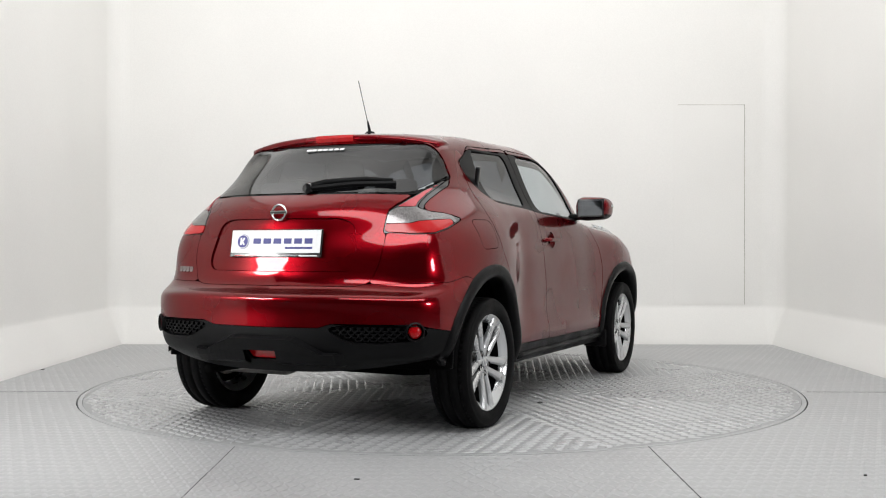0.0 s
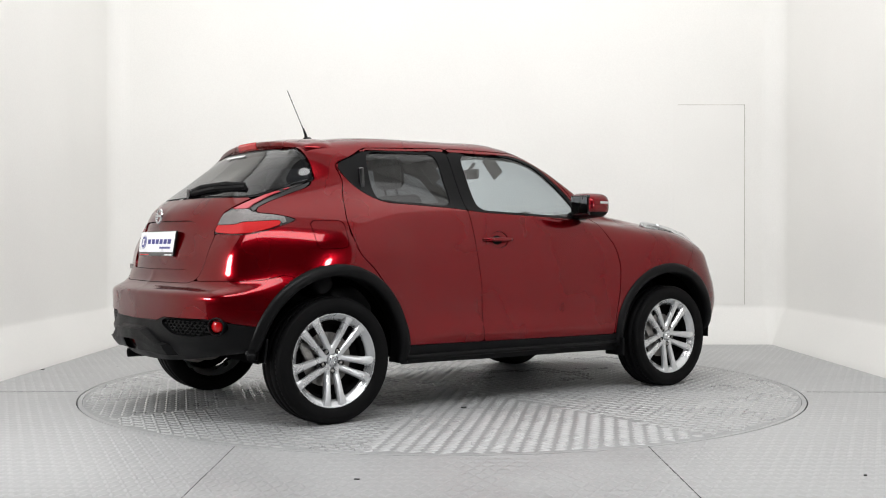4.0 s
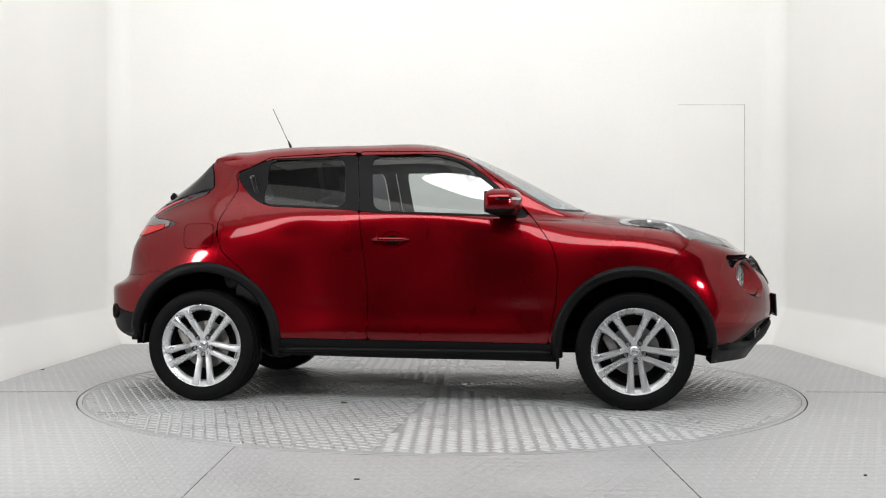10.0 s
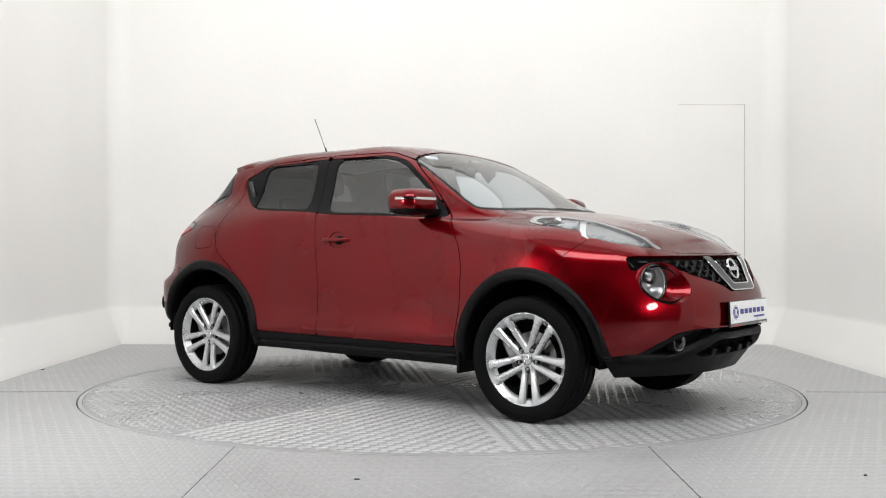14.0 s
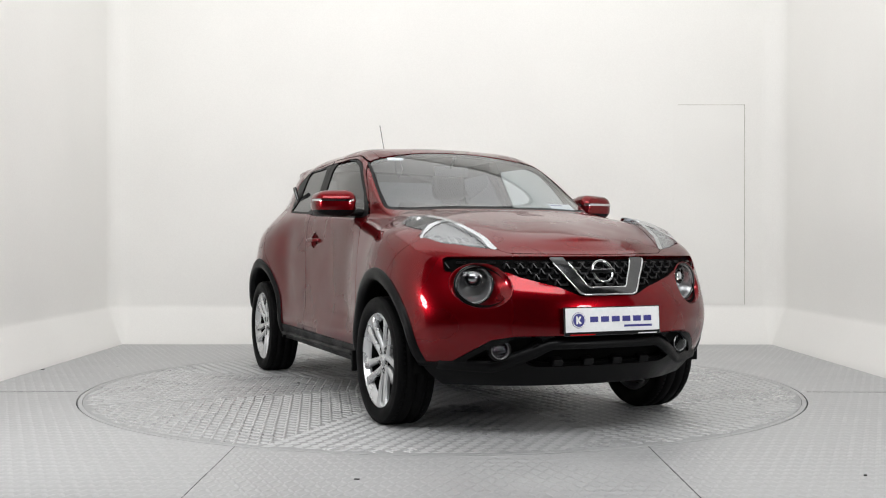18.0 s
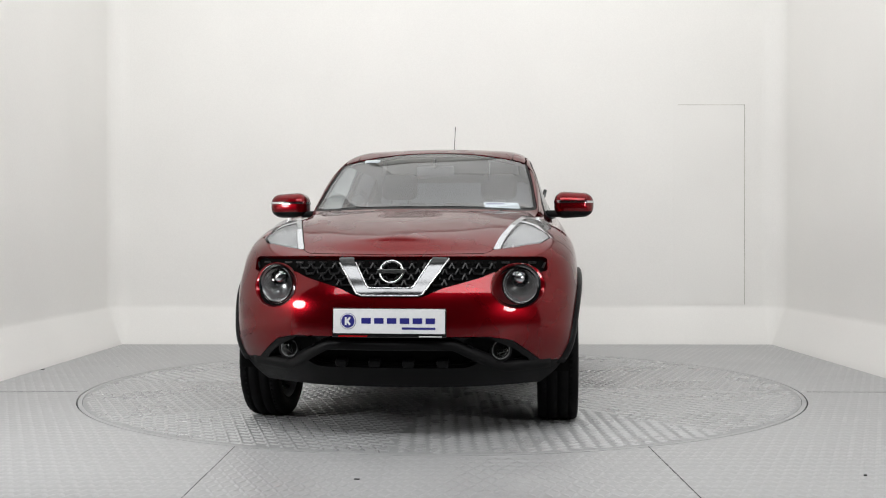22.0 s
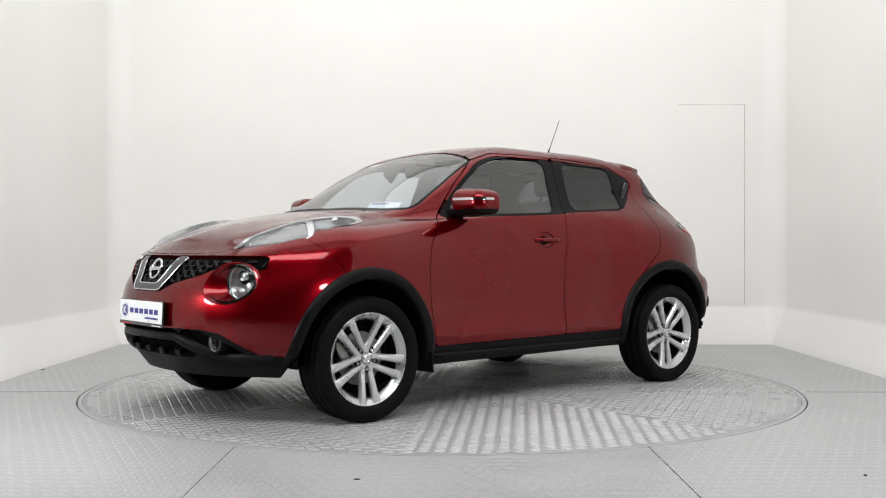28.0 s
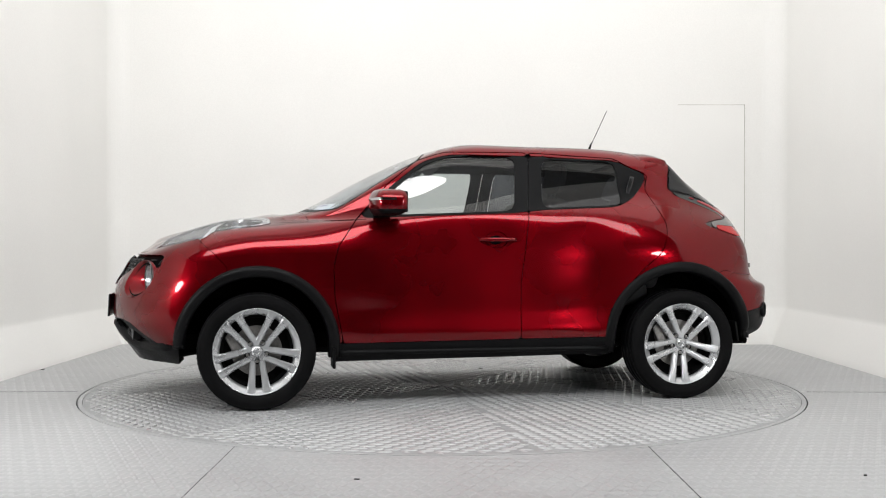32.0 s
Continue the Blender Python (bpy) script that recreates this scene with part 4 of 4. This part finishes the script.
# door handles
for s in (1, -1):
    d = [o for o in car.children if o.name.startswith("front_door")][0 if s > 0 else 1]
    rows = []
    for k in np.linspace(0, 1, 13):
        x = -.25 + .228 * k
        lift_ = .004 + .030 * min(1, math.sin(k * math.pi) * 2.2)
        y = skin_y(x, .958) + lift_
        h = .0095 + .002 * math.sin(k * math.pi)
        rows.append([(x, y - .016, .958 - h), (x, y - .003, .958 - h), (x, y, .958 - h * .4), (x, y, .958 + h * .5), (x, y - .004, .958 + h), (x, y - .016, .958 + h)])
    bm = sheet(rows)
    part("handle", mirrored(bm) if s < 0 else bm, PAINT, d, "body-coloured pull handle", smooth=True)
    d2 = [o for o in car.children if o.name.startswith("rear_door")][0 if s > 0 else 1]
    y2 = skin_y(-.985, 1.26)
    bm = moved(box(-.016, .016, -.012, .012, -.075, .075, .008, 3), pose(-.992, y2 + .004, 1.275, -12, -12))
    part("handle", mirrored(bm) if s < 0 else bm, GLOSS, d2, "black upright handle beside the window", smooth=True)
    # door mirrors
    m = part("door_mirror", box(.445, .640, .757, .992, 1.090, 1.247, .06, 5), PAINT, d, "dark red door mirror with a bright strip")
    me = m.data
    for v in me.vertices:
        k = (v.co.y - .757) / .235
        v.co.x -= .035 * k
        v.co.z = 1.170 + (v.co.z - 1.170) * (1.04 - .16 * k)
        if v.co.x < .50 - .035 * k:
            v.co.x = max(v.co.x, .462 - .035 * k)
    me.shade_smooth()
    bm = bmesh.new()
    bm.from_mesh(me)
    lo = bm.copy()
    st = bm.copy()
    bmesh.ops.bisect_plane(bm, geom=bm.verts[:] + bm.edges[:] + bm.faces[:], plane_co=(0, 0, 1.128), plane_no=(0, 0, 1), clear_inner=True)
    bmesh.ops.bisect_plane(lo, geom=lo.verts[:] + lo.edges[:] + lo.faces[:], plane_co=(0, 0, 1.128), plane_no=(0, 0, 1), clear_outer=True)
    for zz, kw in ((1.178, dict(clear_inner=True)), (1.1915, dict(clear_outer=True))):
        bmesh.ops.bisect_plane(st, geom=st.verts[:] + st.edges[:] + st.faces[:], plane_co=(0, 0, zz), plane_no=(0, 0, 1), **kw)
    bmesh.ops.bisect_plane(st, geom=st.verts[:] + st.edges[:] + st.faces[:], plane_co=(.50, 0, 0), plane_no=(1, 0, 0), clear_inner=True)
    bmesh.ops.transform(st, matrix=Matrix.Translation((.54, .87, 0)) @ Matrix.Diagonal((1.04, 1.03, 1, 1)) @ Matrix.Translation((-.54, -.87, 0)), verts=st.verts[:])
    if s < 0:
        mirrored(bm), mirrored(lo), mirrored(st)
    bm.to_mesh(me)
    bm.free()
    part("lower_cover", lo, PLASTIC, m, "black lower cover", smooth=True)
    part("indicator", st, CHROME, m, "bright indicator strip", smooth=True)
    arm_bm = box(.50, .60, .70, .80, 1.095, 1.135, .015, 3)
    part("arm", mirrored(arm_bm) if s < 0 else arm_bm, PLASTIC, m)
    gl = moved(box(-.003, .003, -.086, .086, -.052, .052, .0025), pose(.4425, .872, 1.170, 0, 0, 8.5))
    part("mirror_glass", mirrored(gl) if s < 0 else gl, DOORGLASS, m, "mirror glass with a dark reflection put into its colour")
    rim_bm = moved(box(-.004, .010, -.095, .095, -.060, .060, .003), pose(.448, .872, 1.170, 0, 0, 8.5))
    part("mirror_rim", mirrored(rim_bm) if s < 0 else rim_bm, GLOSS, m)

# spoiler with its brake lamp
def spoiler_row(y):
    k = min(1, abs(y) / .575)
    xt, zt = -1.350 + .075 * k ** 2.2, 1.508 - .05 * k ** 2.5
    xr = -1.13 + .02 * k
    hit = TREE.ray_cast(Vector((xr, abs(y), 2)), Vector((0, 0, -1)))[0]
    zr = (hit.z if hit else 1.45) + .001
    rows = []
    for q in (0, .3, .6, .85, 1):
        rows.append((xr + (xt - xr) * q, y, zr + (zt - zr) * q + .012 * math.sin(q * math.pi)))
    rows += [(xt - .006, y, zt - .012), (xt + .002, y, zt - .032), (xt + .05, y, zt - .045), (xr - .08, y, zr - .05)]
    return rows


spoil = part("spoiler", sheet([spoiler_row(y) for y in np.linspace(-.575, .575, 41)]), PAINT, gate, "roof spoiler", smooth=True)
rows = []
for y in np.linspace(-.115, .115, 9):
    r = spoiler_row(y)
    rows.append([(p[0] - .003, p[1], p[2] + dz) for p, dz in ((r[4], .003), (r[5], 0), (r[6], -.001))])
part("brake_lamp", sheet(rows), REDLENS, spoil, "red high brake lamp")

# writing at the top of the rear window, plain bars
gx_ = skin_x(.02, 1.435, True)[0]
for i in range(7):
    q = part("letter_bar", box(-.002, 0, -.012 - (i == 0) * .004, .012, -.008, .008), WHITE, gate)
    q.matrix_basis = pose(gx_ - .012, .12 - i * .034, 1.428, 0, 52, 0)
# raised middle of the rear apron
rows = []
for y in np.linspace(-.42, .42, 29):
    k = abs(y)
    zt = .498 - .075 * min(1, max(0, (k - .17) / .16))
    zb = .352
    r = []
    for q in (0, .12, .5, .88, 1):
        z = zt + (zb - zt) * q
        x = skin_x(y, z, True)[0]
        r.append((x - (.038 if .05 < q < .95 else -.004) * (1 if k < .40 else 0), y, z))
    rows.append(r)
part("diffuser", less_fog(rows), PLASTIC, apron, "raised black diffuser", smooth=False)

# aerial, wipers
ant = part("aerial", tube([(-.965, 0, 1.555), (-.975, 0, 1.59), (-.99, 0, 1.625)], .011, 10, .45), SEAL, car, "thin black roof aerial", smooth=True)
part("rod", tube([(-.985, 0, 1.61), (-1.095, 0, 1.84)], .0024, 6), SEAL, ant)
part("foot", moved(lathe([(0, .02), (.02, .018), (.03, .008), (.034, -.01)], 24, "z"), pose(-.962, 0, 1.553)), SEAL, ant)
off = lambda y, z, d: (skin_x(y, z, True)[0] - d, y, z)
wip = part("rear_wiper", tube([off(-.075, 1.215, .03), off(-.16, 1.238, .045), off(-.36, 1.25, .035), off(-.48, 1.243, .02)], .019, 8, .6), SEAL, gate, "black rear window wiper", smooth=True)
part("hub", moved(lathe([(0, -.05), (.026, -.045), (.032, -.02), (.034, .02)], 20, "x"), pose(skin_x(-.075, 1.205, True)[0] + .008, -.075, 1.205)), GLOSS, wip)
part("blade", tube([off(-.09, 1.205, .02), off(-.30, 1.225, .018), off(-.50, 1.228, .014)], .015, 6), SEAL, wip)

# cabin
def cushion(parent, name, x0, x1, y0, y1, z0, z1, m=Matrix(), bev=.05):
    return part(name, moved(box(x0, x1, y0, y1, z0, z1, bev, 4), m), FABRIC, parent, smooth=True)


for y in (.36, -.36):
    seat = cushion(car, "front_seat", -.42, .12, y - .25, y + .25, .52, .68)
    seat["label"] = "dark fabric front seat"
    cushion(seat, "backrest", -.07, .07, y - .24, y + .24, .0, .62, pose(-.42, 0, .62, 0, -17))
    cushion(seat, "headrest", -.045, .045, y - .13, y + .13, .0, .19, pose(-.60, 0, 1.255, 0, -10))
    for k in (-.06, .06):
        part("post", tube([(-.585, y + k, 1.2), (-.605, y + k, 1.27)], .007, 6), CHROME, seat)
bench = cushion(car, "rear_seat", -1.15, -.68, -.62, .62, .55, .70)
bench["label"] = "dark fabric rear bench seat"
cushion(bench, "backrest", -.06, .06, -.60, .60, .0, .50, pose(-1.15, 0, .66, 0, -20))
for y in (.36, 0, -.36):
    cushion(bench, "headrest", -.04, .04, y - .12, y + .12, .0, .14, pose(-1.31, 0, 1.13, 0, -10), .035)
dash = part("dashboard", box(.52, 1.0, -.68, .68, .72, 1.075, .06, 4), TRIM, car, "black dashboard", smooth=True)
part("hood", box(.50, .72, -.55, -.18, 1.03, 1.105, .03, 3), TRIM, dash, smooth=True)
st = part("steering_wheel", lathe([(.185, -.014), (.198, 0), (.185, .014), (.172, 0)], 36, "x", True), TRIM, car, "black steering wheel", smooth=True)
st.matrix_basis = pose(.36, -.36, .965, 0, 24, 0)
part("boss", box(-.02, .02, -.07, .07, -.05, .05, .015), TRIM, st)
for a in (0, 180, 270):
    part("spoke", moved(box(-.01, .01, .05, .185, -.014, .014, .004), pose(0, 0, 0, a)), TRIM, st)
rv = part("rear_view_mirror", box(.23, .255, -.12, .12, 1.365, 1.43, .012, 3), TRIM, car, "black interior mirror", smooth=True)
part("stem", tube([(.25, 0, 1.42), (.30, 0, 1.475)], .012, 8), TRIM, rv)
for s in (1, -1):
    bm = moved(box(-.075, .075, -.003, .003, -.09, .0, .002), pose(.22, s * .34, 1.455, 0, 50))
    part("sun_visor", bm, TRIM, car)
card = part("windscreen_card", box(-.0015, .0015, -.105, .105, 0, .075), WHITE, car, "white paper card behind the windscreen")
card.matrix_basis = pose(.895, .47, 1.125, 0, -52, 22)
part("letter_bar", box(.0016, .002, -.09, .02, .055, .066), BLUE, card)
stick = part("sticker", box(-.001, .001, -.05, .05, -.015, .015), WHITE, car, "small white sticker on the windscreen")
sx = skin_x(.40, 1.46)
stick.matrix_basis = pose(sx[0] - .012, -.40, 1.46, 0, -55, -10)


# ---- the studio ----
def ring(r0, r1, z0, z1, n):
    return lathe([(r0, z0), (r1, z0), (r1, z1), (r0, z1)], n, "z", True) if r0 else lathe([(0, z1), (r1, z1), (r1, z0), (0, z0)], n, "z")


def pads(inside, x0, x1, y0, y1, zone, pitch, H):
    """Raised lens-shaped bars of tread plate, their direction alternating; zone gives each sheet's angle."""
    verts, faces = [], []
    dx, dy = pitch * .5, pitch * 1.15
    L, W, A = math.hypot(dx, dy) * .44, pitch * .17, math.atan2(dy, dx)
    for i in range(int((x1 - x0) / pitch) + 1):
        for j in range(2 * (int((y1 - y0) / dy) + 1)):
            s = 1 if j % 2 else -1
            x, y = x0 + (i + .5 * (j // 2 % 2)) * pitch + s * dx / 2, y0 + (j // 2) * dy + dy / 2
            x, y, a, n = zone(x, y)
            if not inside(x, y):
                continue
            a += s * A
            c, s = math.cos(a), math.sin(a)
            o = len(verts)
            for u, v, h in ((-L, 0, 0), (-L * .5, -W, 0), (L * .5, -W, 0), (L, 0, 0), (L * .5, W, 0), (-L * .5, W, 0), (-L * .55, 0, H), (-L * .3, -W * .25, H), (L * .3, -W * .25, H), (L * .55, 0, H), (L * .3, W * .25, H), (-L * .3, W * .25, H)):
                verts.append((x + c * u - s * v, y + s * u + c * v, h))
            for k in range(6):
                faces.append((o + k, o + (k + 1) % 6, o + 6 + (k + 1) % 6, o + 6 + k))
            faces.append(tuple(o + 6 + k for k in range(6)))
    return verts, faces


turntable = tagged(new("turntable"), "round grey steel tread plate turntable flush in the floor", "turntable")
RT = 2.272
part("rim", ring(RT - .03, RT - .004, -.05, 0, 160), PLATE, turntable)
part("well", ring(0, RT + .02, -.09, -.06, 96), GAP, turntable)


def rot(x, y, a):
    return x * math.cos(a) - y * math.sin(a), x * math.sin(a) + y * math.cos(a)


# eight sheets of the disc
PITCH = .062
for k in range(8):
    mid = k * math.pi / 4 + math.pi / 8
    n = 14
    edge = [((RT - .032) * math.cos(mid + (q / n - .5) * (math.pi / 4 - .0006)), (RT - .032) * math.sin(mid + (q / n - .5) * (math.pi / 4 - .0006))) for q in range(n + 1)]
    tip = (.006 * math.cos(mid), .006 * math.sin(mid))
    outline = [tip] + edge
    v = [(x, y, 0) for x, y in outline] + [(x, y, -.006) for x, y in outline]
    m = len(outline)
    f = [tuple(range(m))] + [(i, i + m, (i + 1) % m + m, (i + 1) % m) for i in range(m)]
    sheet_ob = raw("sheet", v, f, DISC, turntable, "wedge of painted tread plate")
    lay = k * math.pi / 4 + (0.0 if k % 2 else .12)

    def zone(x, y, lay=lay):
        X, Y = rot(x, y, lay)
        return X, Y, lay, 0

    def inside(x, y, mid=mid):
        r = math.hypot(x, y)
        d = (math.atan2(y, x) - mid + math.pi) % (2 * math.pi) - math.pi
        return r < RT - .06 and abs(d) < math.pi / 8 and r * math.sin(math.pi / 8 - abs(d)) > .012
    pv, pf = pads(inside, -2.3, 2.3, -2.3, 2.3, zone, PITCH, .0042)
    tagged(raw("tread", pv, pf, TREAD, sheet_ob), kind="stuff")

floor = part("floor", ring(RT + .004, 16, -.05, 0, 256), PLATE)
tagged(floor, "grey painted steel tread plate studio floor", "floor", kind="structure")
X0, X1, Y1 = -3.0, 3.09, 2.84
pv, pf = pads(lambda x, y: math.hypot(x, y) > RT + .03 and X0 + .02 < x < X1 - .02, X0, X1, -6.3, Y1 - .03, lambda x, y: (x, y, 0, 0), PITCH, .0016)
tagged(raw("floor_tread", pv, pf, BARS, floor), kind="stuff")


def seam(p, q, w=.004):
    p, q = Vector((*p, 0)), Vector((*q, 0))
    d = (q - p).normalized()
    s = Vector((-d.y, d.x, 0)) * w / 2
    up = Vector((0, 0, .0022))
    return raw("floor_joint", [p + s + up, p - s + up, q - s + up, q + s + up, p + s * 2, p - s * 2, q - s * 2, q + s * 2], [(3, 2, 1, 0), (0, 1, 5, 4), (2, 3, 7, 6), (1, 2, 6, 5), (3, 0, 4, 7)], GAP, floor)


seam((.947, -2.07), (.938, -5.8), .0022)
seam((-.95, -2.07), (-.95, -5.8), .0006)
seam((2.3, -.3), (X1, -.31), .0008)
seam((-2.3, -.3), (X0, -.31), .0008)


def crumb(x, y, s):
    """A small flat crumb of dirt."""
    return tagged(part("grit", moved(box(-s, s, -s * .6, s * .5, 0, s * .35, s * .12), pose(x, y, 0, 0, 0, 40 * x)), GAP), "small dark crumb of dirt on the floor", "dirt")


for x, y, size in ((-.336, -2.73, .011), (1.696, -2.66, .012), (-2.48, 1.07, .008), (-2.97, .86, .014)):
    crumb(x, y, size)
loose = crumb(-.458, -.846, .016)
loose["label"] = "small dark crumb of dirt lying on the turntable"


def wall(name, bm, material=WALL, label="smooth white painted studio wall"):
    return tagged(part(name, bm, material), label, "wall", kind="structure")


WEND = -2.85
IN = .13                                                  # the walls stand back over a sloping skirt along their foot


def shell(a0, a1):
    """A wall with a sloping skirt along its foot: the stretch a0 to a1 of a three-sided way with rounded corners."""
    rows = []
    prof = [(IN * q, .35 * q) for q in np.linspace(0, .94, 7)] + [(IN * .985, .343), (IN, .37)]
    prof += [(IN, .6), (IN, 4.3), (IN + .12, 4.3), (IN + .12, -.05), (.0, -.05)]
    for back, z in prof:
        b = min(back, IN)
        r = .03 + 1.25 * b
        xl, xr, yn = X0 - back, X1 + back, Y1 + back
        way = [(xl, WEND)] + [(xl + r - r * math.cos(q), yn - r + r * math.sin(q)) for q in np.linspace(0, math.pi / 2, 13)]
        way += [(xr - r + r * math.sin(q), yn - r + r * math.cos(q)) for q in np.linspace(0, math.pi / 2, 13)] + [(xr, WEND)]
        rows.append([(x, y, z) for x, y in way[a0:a1]])
    bm = bmesh.new()
    g = [[bm.verts.new(p) for p in r] for r in rows]
    for i in range(len(g)):
        for j in range(len(g[0]) - 1):
            f = bm.faces.new((g[i - 1][j], g[i - 1][j + 1], g[i][j + 1], g[i][j]))
            f.smooth = 0 < i < 10
    bmesh.ops.recalc_face_normals(bm, faces=bm.faces[:])
    return bm


west = wall("wall_west", shell(0, 8))
north = wall("wall_north", shell(7, 21))
east = wall("wall_east", shell(20, 28))
# unseen walls and ceiling round the camera, added as dark tones in the car's reflections
wall("wall_south", box(-6, 6, -9.7, -9.5, -.05, 4.3), DIM, "unseen dark wall added behind the camera")
wall("wall_southwest", box(-6.2, -6, -9.7, WEND, -.05, 4.5), GREY, "unseen grey wall added for the paint to reflect")
wall("wall_southeast", box(6, 6.2, -9.7, WEND, -.05, 4.5), GREY, "unseen grey wall added for the paint to reflect")
wall("wall_return", box(-6.2, X0 - .36, WEND, WEND + .2, -.05, 4.5), DIM, "unseen dark wall added for the paint to reflect")
wall("wall_return", box(X1 + .36, 6.2, WEND, WEND + .2, -.05, 4.5), DIM, "unseen dark wall added for the paint to reflect")
tagged(part("ceiling", box(X0 - .4, X1 + .4, WEND, Y1 + .4, 4.3, 4.5), CEIL), "plain white studio ceiling", "ceiling", kind="structure")
tagged(part("ceiling_south", box(-6.2, 6.2, -9.7, WEND, 4.3, 4.5), DIM), "unseen dark ceiling added behind the camera", "ceiling", kind="structure")
# a flush door in the back wall
YD = Y1 + IN
door = tagged(part("door_1", box(2.20, 2.868, YD - .004, YD + .001, .37, 2.262, .001), WALL), "flush white door in the studio wall", "door", kind="structure")
part("gap", box(2.869, 2.8725, YD - .005, YD + .001, .37, 2.268), LINE, door, "dark joint beside the door")
part("gap", box(2.24, 2.869, YD - .005, YD + .001, 2.263, 2.2662), LINE, door, "dark joint above the door")


def motions():
    rows = [(t, pose(0, 0, 0, 0, 0, a)) for t, a in TURN]
    walk(turntable, rows)
    walk(loose, [(t, m @ pose(0, 0, .004)) for t, m in rows])
    shift = pose(-0.052, -0.022, 0.001)
    walk(car, [(t, m @ shift) for t, m in rows])


motions()
